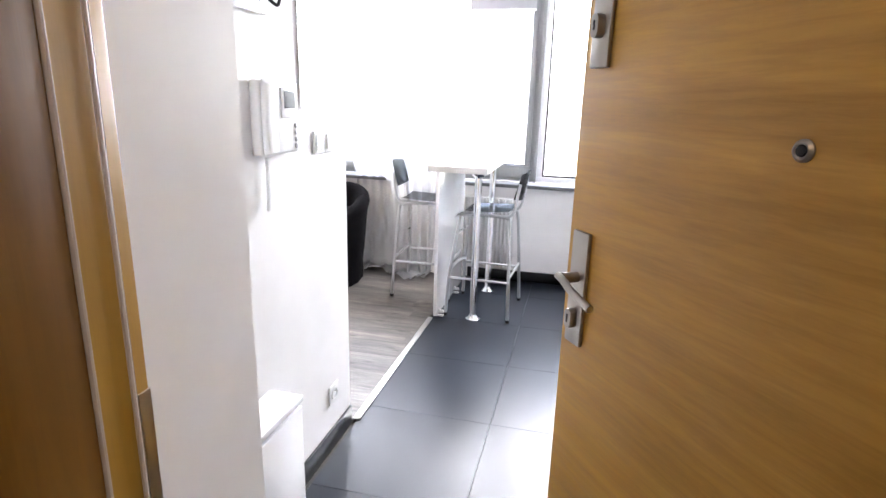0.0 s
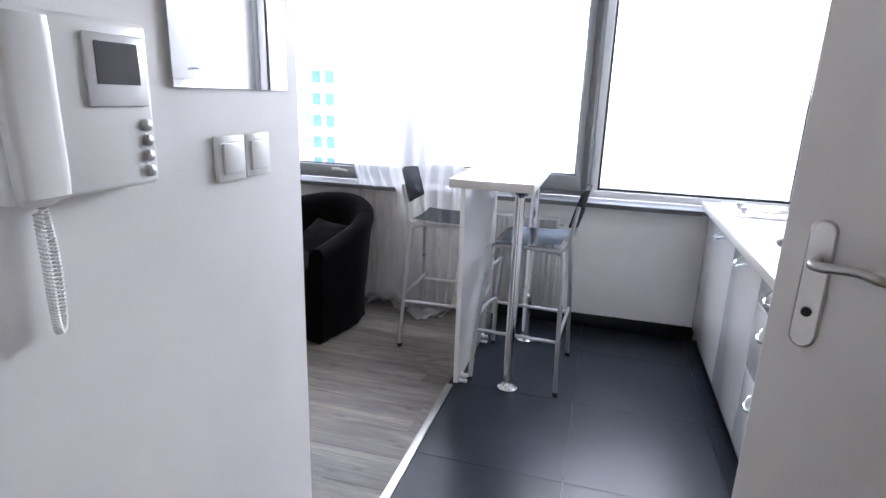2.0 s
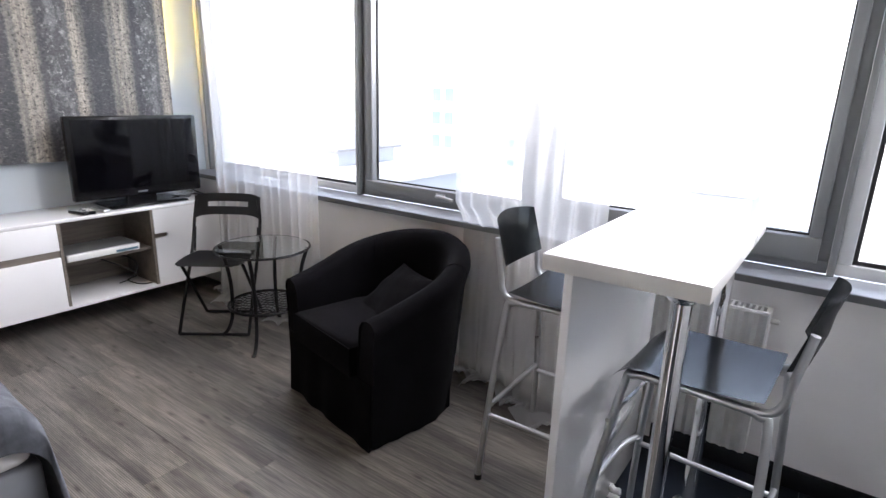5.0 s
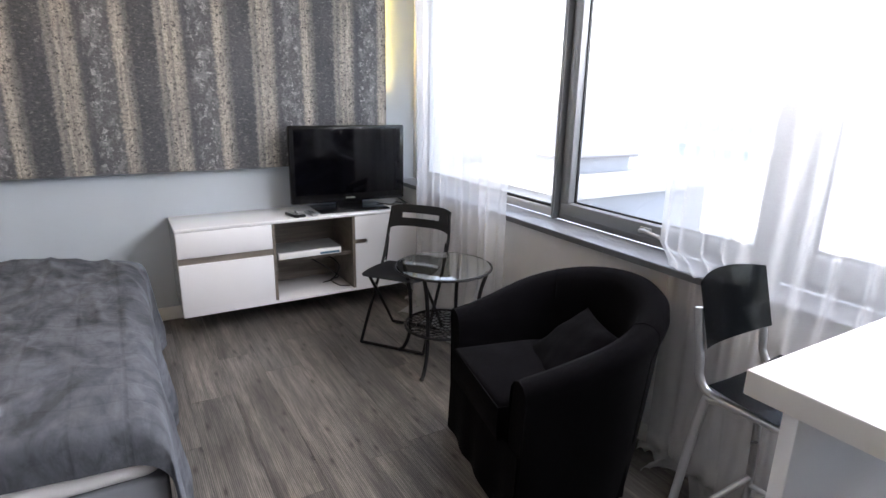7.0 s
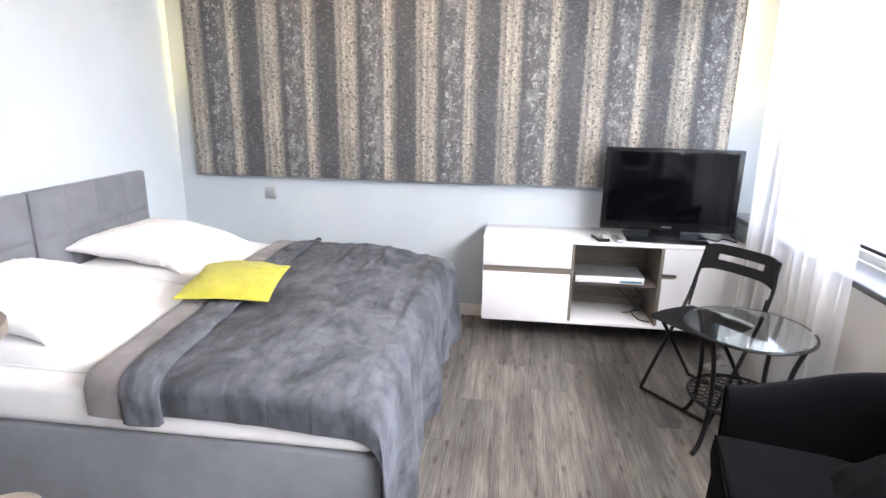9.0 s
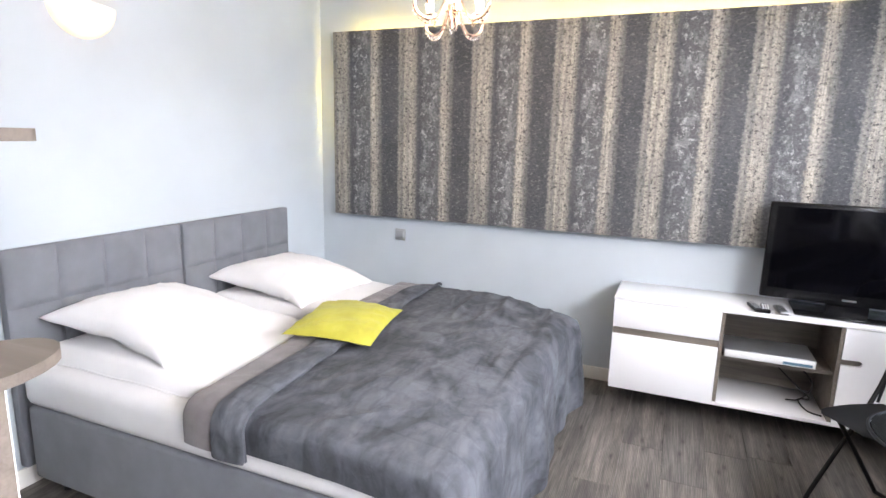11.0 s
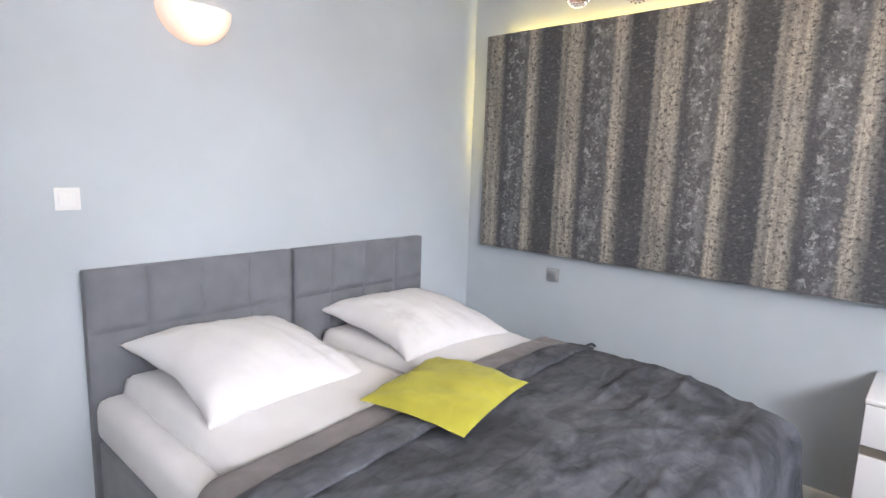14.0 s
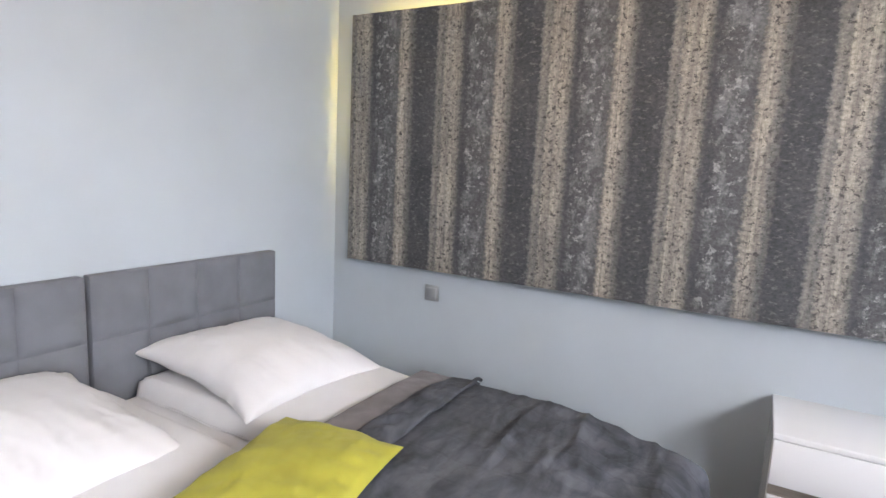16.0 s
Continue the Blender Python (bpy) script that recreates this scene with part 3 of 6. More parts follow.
# ---- windows ----
def window_unit(name, x0, x1, sash, sw=0.055, sb=0.055):
    w = thing(name, "grey aluminium framed window, closed" if not sash else "grey aluminium casement window, closed", "window", pose(0, 0, 0))
    w["kind"] = "structure"
    y0, y1 = GLASS_Y - 0.04, GLASS_Y + 0.04
    z0, z1 = SILL_Z + 0.001, HEAD_Z
    f = 0.045
    bead = "alu" if sash else "alu_white"
    part("bottom_rail", B(x0, x1, y0, y1, z0, z0 + f, bevel=0.004), bead, w)
    part("top_rail", B(x0, x1, y0, y1, z1 - f, z1, bevel=0.004), bead, w)
    part("stile", B(x0, x0 + f, y0 + 0.002, y1 - 0.002, z0 + f, z1 - f, bevel=0.004), bead, w)
    part("stile", B(x1 - f, x1, y0 + 0.002, y1 - 0.002, z0 + f, z1 - f, bevel=0.004), bead, w)
    gx0, gx1, gz0, gz1 = x0 + f, x1 - f, z0 + f, z1 - f
    if sash:
        s = sw
        ys0, ys1 = y0 - 0.022, y1 - 0.03
        fr = part("sash_bottom", B(gx0 - 0.01, gx1 + 0.01, ys0, ys1, gz0 - 0.01, gz0 + sb, bevel=0.006), "alu", w)
        part("sash_top", B(gx0 - 0.01, gx1 + 0.01, ys0, ys1, gz1 - s, gz1 + 0.01, bevel=0.006), "alu", w)
        part("sash_stile", B(gx0 - 0.01, gx0 + s, ys0 + 0.002, ys1 - 0.002, gz0 + sb, gz1 - s, bevel=0.006), "alu", w)
        part("sash_stile", B(gx1 - s, gx1 + 0.01, ys0 + 0.002, ys1 - 0.002, gz0 + sb, gz1 - s, bevel=0.006), "alu", w)
        hx = -2.10 if x0 < -2.0 else gx1 - 0.36
        bm = bmesh.new()
        box(bm, hx - 0.03, hx + 0.03, ys0 - 0.012, ys0 - 0.001, gz0 + 0.012, gz0 + 0.036, bevel=0.003)
        tube(bm, smooth_path([(hx, ys0 - 0.01, gz0 + 0.024), (hx, ys0 - 0.045, gz0 + 0.026), (hx + 0.03, ys0 - 0.05, gz0 + 0.03), (hx + 0.11, ys0 - 0.05, gz0 + 0.02)], 4), 0.008, 8)
        part("handle", bm, "steel", w, "grey lever handle")
        gx0, gx1, gz0, gz1 = gx0 + s, gx1 - s, gz0 + sb, gz1 - s
    gk = 0.007 if sash else 0.015
    for a in ((gx0, gx1, gz0, gz0 + gk), (gx0, gx1, gz1 - gk, gz1)):
        part("gasket", B(a[0], a[1], GLASS_Y - 0.02, GLASS_Y - 0.008, a[2], a[3]), "rubber", w, "black gasket")
    for a in ((gx0, gx0 + gk), (gx1 - gk, gx1)):
        part("gasket", B(a[0], a[1], GLASS_Y - 0.02, GLASS_Y - 0.008, gz0 + gk, gz1 - gk), "rubber", w, "black gasket")
    pane = part("pane", B(gx0 - 0.004, gx1 + 0.004, GLASS_Y - 0.003, GLASS_Y + 0.003, gz0 - 0.004, gz1 + 0.004), "glass", w, "clear glass")
    pane.visible_shadow = False
    return w


MULLIONS = (-4.235, -2.70, -1.53, -0.355, 0.86)
for i in range(4):
    window_unit("window_%d" % (i + 1), MULLIONS[i] + 0.012, MULLIONS[i + 1] - 0.012, i in (1, 2), *((0.042, 0.05) if i == 1 else (0.03, 0.085)))
for x in MULLIONS:
    structure("window_mullion", B(x - 0.0115, x + 0.0115, GLASS_Y - 0.075, GLASS_Y + 0.05, SILL_Z + 0.001, HEAD_Z, bevel=0.003), "alu", "grey aluminium mullion between windows", "window frame")

bl = thing("roller_blind", "grey roller blind rolled almost up above the window", "blind")
part("cloth", B(-0.93, -0.42, GLASS_Y - 0.115, GLASS_Y - 0.112, 2.14, 2.40), "blind", bl)
part("bottom_bar", B(-0.93, -0.42, GLASS_Y - 0.12, GLASS_Y - 0.107, 2.125, 2.14, bevel=0.003), "plastic_white", bl)
bm = bmesh.new()
tube(bm, [(-0.95, GLASS_Y - 0.11, 2.41), (-0.40, GLASS_Y - 0.11, 2.41)], 0.025, 14)
part("roll", bm, "blind", bl)

# ---- bar, stools, radiator ----
bar = thing("bar_table", "white bar table with a thick top on two chrome posts", "bar table", pose(0, 0, 0))
part("tabletop", B(-0.945, -0.555, 3.455, 4.32, 1.002, 1.044, bevel=0.003), "worktop", bar, "thick white laminate top")
part("side_panel", B(-0.892, -0.868, 3.475, 4.30, 0.012, 1.0015, bevel=0.002), "lacquer", bar, "glossy white panel")
for y in (3.535, 4.15):
    bm = bmesh.new()
    lathe(bm, [(0.0, 0.001), (0.05, 0.001), (0.05, 0.006), (0.034, 0.016), (0.026, 0.035), (0.0245, 0.04), (0.0245, 0.97), (0.042, 0.985), (0.048, 1.0015), (0.0, 1.0015)], 28, (-0.625, y, 0))
    part("post", bm, "chrome", bar, "chrome post with a round foot")
for y in (3.52, 4.02):
    bm = bmesh.new()
    box(bm, -0.90, -0.83, y - 0.012, y + 0.012, 0.001, 0.012, bevel=0.003)
    tube(bm, smooth_path([(-0.868, y, 0.05), (-0.85, y, 0.035), (-0.83, y, 0.04)], 4), 0.012, 8)
    part("foot_bracket", bm, "plastic_white", bar, "small white foot bracket")


def bar_stool(m):
    """Faces +y; origin on the floor under the seat."""
    s = thing("bar_stool", "black lacquered bar stool with silver tube legs and a curved back", "bar stool", m, "stools at the bar table")
    W, SZ = 0.172, 0.735
    # seat: slightly dished, nose rolled down
    rows = []
    for j in range(15):
        v = j / 14
        y = -0.178 + 0.368 * v
        drop = -0.055 * max(0, (v - 0.78) / 0.22) ** 2 + 0.012 * (1 - v) ** 3
        row = []
        for i in range(11):
            u = i / 10 * 2 - 1
            hw = W + 0.012 * math.sin(v * math.pi)
            row.append((u * hw, y, SZ + drop - 0.008 * (1 - u * u)))
        rows.append(row)
    bm = bmesh.new()
    sheet(bm, rows)
    bmesh.ops.solidify(bm, geom=bm.faces[:], thickness=0.018)
    part("seat", bm, "black_seat", s)
    # backrest
    rows = []
    for j in range(9):
        v = j / 8
        row = []
        for i in range(13):
            u = i / 12 * 2 - 1
            z = 0.83 + 0.165 * v + (0.012 * (1 - u * u) if v > 0.5 else -0.02 * (1 - u * u))
            row.append((u * 0.152, -0.205 - 0.045 * v - 0.035 * (1 - u * u), z))
        rows.append(row)
    bm = bmesh.new()
    sheet(bm, rows)
    bmesh.ops.solidify(bm, geom=bm.faces[:], thickness=0.016)
    part("backrest", bm, "black_seat", s)
    for sx in (-1, 1):
        x = sx * 0.149
        xf = sx * 0.24
        # front leg, seat rail and rear leg as one bent bar
        pts = smooth_path([(xf, 0.212, 0.012), (sx * 0.212, 0.197, 0.3), (x, 0.155, 0.66), (x, 0.13, 0.700), (x, 0.06, 0.708), (x, -0.12, 0.708), (x, -0.17, 0.700), (x * 1.02, -0.195, 0.66), (sx * 0.212, -0.212, 0.3), (xf, -0.225, 0.012)], 6)
        bm = bmesh.new()
        tube(bm, pts, 0.0115, 12)
        part("leg_frame", bm, "tube", s, "bent silver tube")
        bm = bmesh.new()
        tube(bm, smooth_path([(x, -0.10, 0.708), (x, -0.185, 0.715), (x, -0.215, 0.75), (x, -0.222, 0.80), (x, -0.245, 0.93)], 6), 0.0105, 12)
        part("back_post", bm, "tube", s)
        for y in (0.212, -0.225):
            bm = bmesh.new()
            lathe(bm, [(0, 0.0), (0.014, 0.0), (0.014, 0.02), (0.0, 0.02)], 12, (xf, y, 0))
            part("rubber_foot", bm, "rubber", s, "black rubber foot")
        bm = bmesh.new()
        tube(bm, [(sx * 0.214, 0.198, 0.27), (sx * 0.214, -0.213, 0.27)], 0.009, 10)
        part("side_rail", bm, "tube", s)
    bm = bmesh.new()
    tube(bm, smooth_path([(-0.212, 0.197, 0.30), (-0.11, 0.222, 0.30), (0.11, 0.222, 0.30), (0.212, 0.197, 0.30)], 5), 0.0105, 10)
    part("footrest", bm, "tube", s)
    bm = bmesh.new()
    tube(bm, [(-0.185, 0.175, 0.56), (0.185, 0.175, 0.56)], 0.007, 8)
    part("front_rail", bm, "tube", s)
    bm = bmesh.new()
    tube(bm, [(-0.212, -0.212, 0.30), (0.212, -0.212, 0.30)], 0.009, 10)
    part("rear_rail", bm, "tube", s)
    return s


stool = bar_stool(pose(-0.60, 3.785, 0, 0, 0, 87))
copy_thing(stool, pose(-1.088, 4.055, 0, 0, 0, -88))

rad = thing("radiator", "white panel radiator on the wall under the window", "radiator", pose(0, 0, 0))
bm = bmesh.new()
n = 16
x0, x1 = -1.02, -0.50
prof = []
for i in range(n * 4 + 1):
    u = i / (n * 4)
    prof.append((x0 + (x1 - x0) * u, 4.405 - 0.008 * (0.5 - 0.5 * math.cos(u * n * math.tau))))
rows = [[(x, y, z) for x, y in prof] for z in (0.13, 0.14, 0.68, 0.69)]
sheet(bm, rows)
bmesh.ops.solidify(bm, geom=bm.faces[:], thickness=-0.014)
part("front_panel", bm, "plastic_white", rad)
part("body", B(x0 + 0.01, x1 - 0.01, 4.42, 4.475, 0.14, 0.68, bevel=0.004), "plastic_white", rad)
part("side_cover", B(x1 - 0.004, x1 + 0.003, 4.40, 4.478, 0.13, 0.70, bevel=0.002), "plastic_white", rad)
part("side_cover", B(x0 - 0.003, x0 + 0.004, 4.40, 4.478, 0.13, 0.70, bevel=0.002), "plastic_white", rad)
bm = bmesh.new()
box(bm, x0, x1, 4.402, 4.412, 0.69, 0.70)
box(bm, x0, x1, 4.466, 4.476, 0.69, 0.70)
for i in range(27):
    x = x0 + 0.01 + i * (x1 - x0 - 0.02) / 26
    box(bm, x - 0.004, x + 0.004, 4.412, 4.466, 0.69, 0.699)
part("top_grille", bm, "plastic_white", rad, "white slotted grille")
bm = bmesh.new()
tube(bm, [(x1 + 0.003, 4.44, 0.66), (x1 + 0.03, 4.44, 0.66)], 0.009, 10)
part("vent_plug", bm, "steel", rad)
bm = bmesh.new()
tube(bm, [(x0 - 0.05, 4.44, 0.62), (x0, 4.44, 0.62)], 0.01, 10)
tube(bm, smooth_path([(x0 - 0.03, 4.44, 0.62), (x0 - 0.04, 4.44, 0.35), (x0 - 0.03, 4.44, 0.0)], 5), 0.009, 10)
part("pipe", bm, "plastic_white", rad)
for x in (x0 + 0.06, x1 - 0.06):
    part("wall_bracket", B(x - 0.02, x + 0.02, 4.475, 4.4995, 0.20, 0.62), "steel", rad)

# ---- kitchen units ----
KF = 0.335      # cabinet fronts
def kitchen_handle(bm, y, z, L=0.10):
    tube(bm, smooth_path([(KF - 0.001, y - L / 2 - 0.012, z + 0.012), (KF - 0.012, y - L / 2, z + 0.008), (KF - 0.03, y - L / 4, z - 0.006), (KF - 0.034, y, z - 0.010), (KF - 0.03, y + L / 4, z - 0.006), (KF - 0.012, y + L / 2, z + 0.008), (KF - 0.001, y + L / 2 + 0.012, z + 0.012)], 4), 0.0055, 8)
    return bm


def kitchen_unit(y0, y1, fronts, label):
    u = thing("base_cabinet", label, "kitchen cabinet", pose(0, 0, 0), "kitchen base cabinets")
    part("body", B(KF + 0.02, EX - 0.002, y0 + 0.001, y1 - 0.001, 0.10, 0.835), "lacquer", u)
    part("plinth", B(KF + 0.045, KF + 0.062, y0 + 0.001, y1 - 0.001, 0.001, 0.0995), "skirting_black", u, "black plinth")
    for kind, a, b, z0, z1, hy in fronts:
        f = part(kind, B(KF, KF + 0.019, a + 0.002, b - 0.002, z0, z1, bevel=0.002), "lacquer", u, "glossy white front")
        part("handle", kitchen_handle(bmesh.new(), hy, z1 - 0.062), "chrome", f, "bowed chrome handle")
    return u


kitchen_unit(3.72, 4.44, [("door", 3.72, 4.435, 0.105, 0.83, 4.02)], "white gloss kitchen base cabinet with a single door")
kitchen_unit(3.24, 3.72, [("door", 3.245, 3.72, 0.105, 0.83, 3.52)], "white gloss kitchen base cabinet with a single door beside the drawers")
kitchen_unit(2.78, 3.24, [("drawer", 2.78, 3.24, 0.70, 0.83, 3.03), ("drawer", 2.78, 3.24, 0.435, 0.695, 3.03), ("drawer", 2.78, 3.24, 0.105, 0.43, 3.03)], "white gloss kitchen drawer cabinet with three drawers")
kitchen_unit(2.30, 2.78, [("door", 2.30, 2.78, 0.105, 0.83, 2.42)], "white gloss kitchen base cabinet near the inner door")

SINK = (0.615, 3.44)
wt = thing("kitchen_worktop", "white speckled worktop with a hob and a round sink", "worktop", pose(0, 0, 0))
# worktop with a round cut-out
bm = bmesh.new()
segs = 48
zc0, zc1 = 0.836, 0.872
x0w, x1w, y0w, y1w = 0.292, EX - 0.002, 2.28, 4.435


def edge_point(a):
    dx, dy = math.cos(a), math.sin(a)
    ts = []
    if dx > 1e-9: ts.append((x1w - SINK[0]) / dx)
    if dx < -1e-9: ts.append((x0w - SINK[0]) / dx)
    if dy > 1e-9: ts.append((SINK[1] + 0.5 - SINK[1]) / dy)
    if dy < -1e-9: ts.append((SINK[1] - 0.5 - SINK[1]) / dy)
    k = min(ts)
    return SINK[0] + k * dx, SINK[1] + k * dy


angles = sorted([k * math.tau / segs for k in range(segs)] + [math.atan2(sy * 0.5, xx - SINK[0]) % math.tau for sy in (-1, 1) for xx in (x0w, x1w)])
inner_top = [(SINK[0] + 0.20 * math.cos(a), SINK[1] + 0.20 * math.sin(a)) for a in angles]
outer_top = [edge_point(a) for a in angles]
rows = [[(x, y, zc0) for x, y in outer_top], [(x, y, zc1) for x, y in outer_top], [(x, y, zc1) for x, y in inner_top], [(x, y, zc0) for x, y in inner_top]]
sheet(bm, rows, closed_u=True, closed_v=True)
box(bm, x0w, x1w, y0w, SINK[1] - 0.5, zc0, zc1)
box(bm, x0w, x1w, SINK[1] + 0.5, y1w, zc0, zc1)
part("slab", bm, "kitchen_top", wt)
part("edge_band", B(x0w - 0.003, x0w - 0.0002, y0w, y1w, zc0, zc1, bevel=0.001), "worktop", wt, "white edge band")
part("upstand", B(x1w - 0.012, x1w - 0.0005, y0w, SINK[1] - 0.5, zc1 + 0.0005, zc1 + 0.03, bevel=0.003), "worktop", wt, "low white upstand")
bm = bmesh.new()
lathe(bm, [(0.215, 0.8735), (0.215, 0.877), (0.195, 0.878), (0.188, 0.872), (0.18, 0.74), (0.15, 0.72), (0.02, 0.715), (0.0, 0.712)], 44, (SINK[0], SINK[1], 0))
bmesh.ops.solidify(bm, geom=bm.faces[:], thickness=0.0015)
single("sink", bm, "steel", "round stainless steel sink set into the worktop", "sink")
hob = thing("hob", "white enamel two-plate hob with steel knobs on the worktop", "hob", pose(0, 0, 0))
part("plate", B(0.385, 0.84, 4.02, 4.40, 0.8725, 0.884, bevel=0.003), "lacquer", hob)
for x, y in ((0.43, 4.09), (0.435, 4.22)):
    bm = bmesh.new()
    lathe(bm, [(0, 0.8845), (0.012, 0.8845), (0.010, 0.895), (0.019, 0.897), (0.017, 0.915), (0.0, 0.917)], 18, (x, y, 0))
    part("knob", bm, "steel", hob, "steel control knob")
for x in (0.58, 0.75):
    bm = bmesh.new()
    lathe(bm, [(0.0, 0.8845), (0.075, 0.8845), (0.075, 0.893), (0.07, 0.896), (0.0, 0.895)], 28, (x, 4.21, 0))
    part("hotplate", bm, "steel", hob, "steel hotplate cover")
tap = thing("kitchen_tap", "chrome kitchen tap with a long curved spout behind the sink", "tap", pose(0.745, 3.93, 0.873))
bm = bmesh.new()
lathe(bm, [(0, 0), (0.027, 0), (0.027, 0.008), (0.02, 0.02), (0.02, 0.10), (0.015, 0.115), (0, 0.118)], 22)
part("body", bm, "chrome", tap)
bm = bmesh.new()
tube(bm, smooth_path([(0, 0, 0.08), (0, 0, 0.17), (-0.02, -0.012, 0.225), (-0.07, -0.04, 0.25), (-0.125, -0.075, 0.243), (-0.165, -0.10, 0.222)], 6), 0.0105, 12)
part("spout", bm, "chrome", tap)
bm = bmesh.new()
tube(bm, [(0, 0.015, 0.085), (0.0, 0.085, 0.12)], 0.007, 10)
part("lever", bm, "chrome", tap)


def wall_cabinet(y0, y1):
    u = thing("wall_cabinet", "white gloss kitchen wall cabinet with a chrome bow handle", "kitchen cabinet", pose(0, 0, 0), "kitchen wall cabinets")
    part("body", B(0.60, EX - 0.002, y0 + 0.001, y1 - 0.001, 1.45, 2.15), "lacquer", u)
    d = part("door", B(0.58, 0.599, y0 + 0.002, y1 - 0.002, 1.452, 2.148, bevel=0.002), "lacquer", u)
    bm = bmesh.new()
    y = (y0 + y1) / 2
    tube(bm, smooth_path([(0.579, y - 0.06, 1.50), (0.555, y - 0.05, 1.505), (0.55, y, 1.507), (0.555, y + 0.05, 1.505), (0.579, y + 0.06, 1.50)], 4), 0.0055, 8)
    part("handle", bm, "chrome", d)
    return u


for k in range(3):
    wall_cabinet(2.17 + 0.59 * k, 2.76 + 0.59 * k)
structure("splashback", B(EX - 0.008, EX - 0.0005, 2.28, 4.44, 0.873, 1.449), "splash", "white wall between worktop and wall cabinets", "wall")

# ---- inner door, entrance door ----
wd = thing("inner_door", "white painted inner door standing open, with a steel lever on a long plate", "door", pose(0.785, 1.835, 0, 0, 0, 151.4))
part("leaf", B(0, 0.80, -0.02, 0.02, 0.008, 2.02, bevel=0.003), "white_door", wd)
def rounded_plate(w, h, d, r, y0):
    bm = bmesh.new()
    pts = []
    for cx, cz, a0 in ((w / 2 - r, h / 2 - r, 0), (-w / 2 + r, h / 2 - r, 90), (-w / 2 + r, -h / 2 + r, 180), (w / 2 - r, -h / 2 + r, 270)):
        for k in range(6):
            a = radians(a0 + k * 18)
            pts.append((cx + r * math.cos(a), cz + r * math.sin(a)))
    lo = [bm.verts.new((x, y0, z)) for x, z in pts]
    mid = [bm.verts.new((x, y0 + d * 0.6, z)) for x, z in pts]
    hi = [bm.verts.new((x * 0.86, y0 + d, z * 0.965)) for x, z in pts]
    n = len(pts)
    for a, b in ((lo, mid), (mid, hi)):
        for i in range(n):
            bm.faces.new((a[i], a[(i + 1) % n], b[(i + 1) % n], b[i]))
    bm.faces.new(hi)
    bm.faces.new(lo[::-1])
    return bm


for side in (1,):
    bm = rounded_plate(0.045, 0.252, 0.009, 0.022, 0.0205)
    bmesh.ops.translate(bm, verts=bm.verts, vec=(0.735, 0, 1.083))
    pl = part("handle_plate", bm, "steel", wd, "long rounded steel plate")
    bm = bmesh.new()
    tube(bm, smooth_path([(0.735, 0.028, 1.128), (0.735, 0.062, 1.13), (0.72, 0.072, 1.13), (0.67, 0.072, 1.134), (0.635, 0.072, 1.126), (0.612, 0.07, 1.122)], 5), [0.011] * 6 + [0.0095] * 15 + [0.008] * 5, 12)
    part("lever", bm, "steel", pl)
    bm = bmesh.new()
    lathe(bm, [(0, 0), (0.009, 0), (0.009, 0.004), (0.0, 0.004)], 16)
    bmesh.ops.rotate(bm, verts=bm.verts, cent=(0, 0, 0), matrix=Matrix.Rotation(radians(-90), 3, "X"))
    bmesh.ops.translate(bm, verts=bm.verts, vec=(0.735, 0.030, 1.03))
    part("key_hole", bm, "rubber", pl)

# entrance frame
ef = thing("door_frame", "oak veneered entrance door frame with pale rubber seals", "door frame", pose(0, 0, 0))
ef["kind"] = "structure"
part("jamb", B(-0.475, -0.418, 0.20, 0.44, 0.0, 2.10, bevel=0.003), "oak_dark", ef)
# the rebate is a darker brown than the jamb
part("jamb_rebate", B(-0.4175, -0.4075, 0.225, 0.364, 0.0, 2.08, bevel=0.003), "rebate_brown", ef, "dark brown rebate")
part("casing", B(-0.575, -0.455, 0.425, 0.438, 0.0, 2.17, bevel=0.003), "oak_dark", ef)
part("outer_casing", B(-0.575, -0.425, 0.19, 0.2235, 0.0, 2.17, bevel=0.003), "oak_dark", ef)
part("seal", B(-0.4175, -0.405, 0.3645, 0.3695, 0.0, 2.08, bevel=0.003), "seal", ef, "pale rubber seal")
part("seal", B(-0.4175, -0.4135, 0.414, 0.420, 0.0, 2.08, bevel=0.003), "seal", ef, "pale rubber seal")
part("strike_plate", B(-0.4175, -0.4155, 0.4225, 0.4385, 0.86, 1.14), "steel", ef, "steel strike plate")
part("jamb", B(0.555, 0.62, 0.20, 0.44, 0.0, 2.10, bevel=0.003), "oak_dark", ef)
part("head", B(-0.43, 0.555, 0.20, 0.44, 2.055, 2.10, bevel=0.003), "oak_dark", ef)

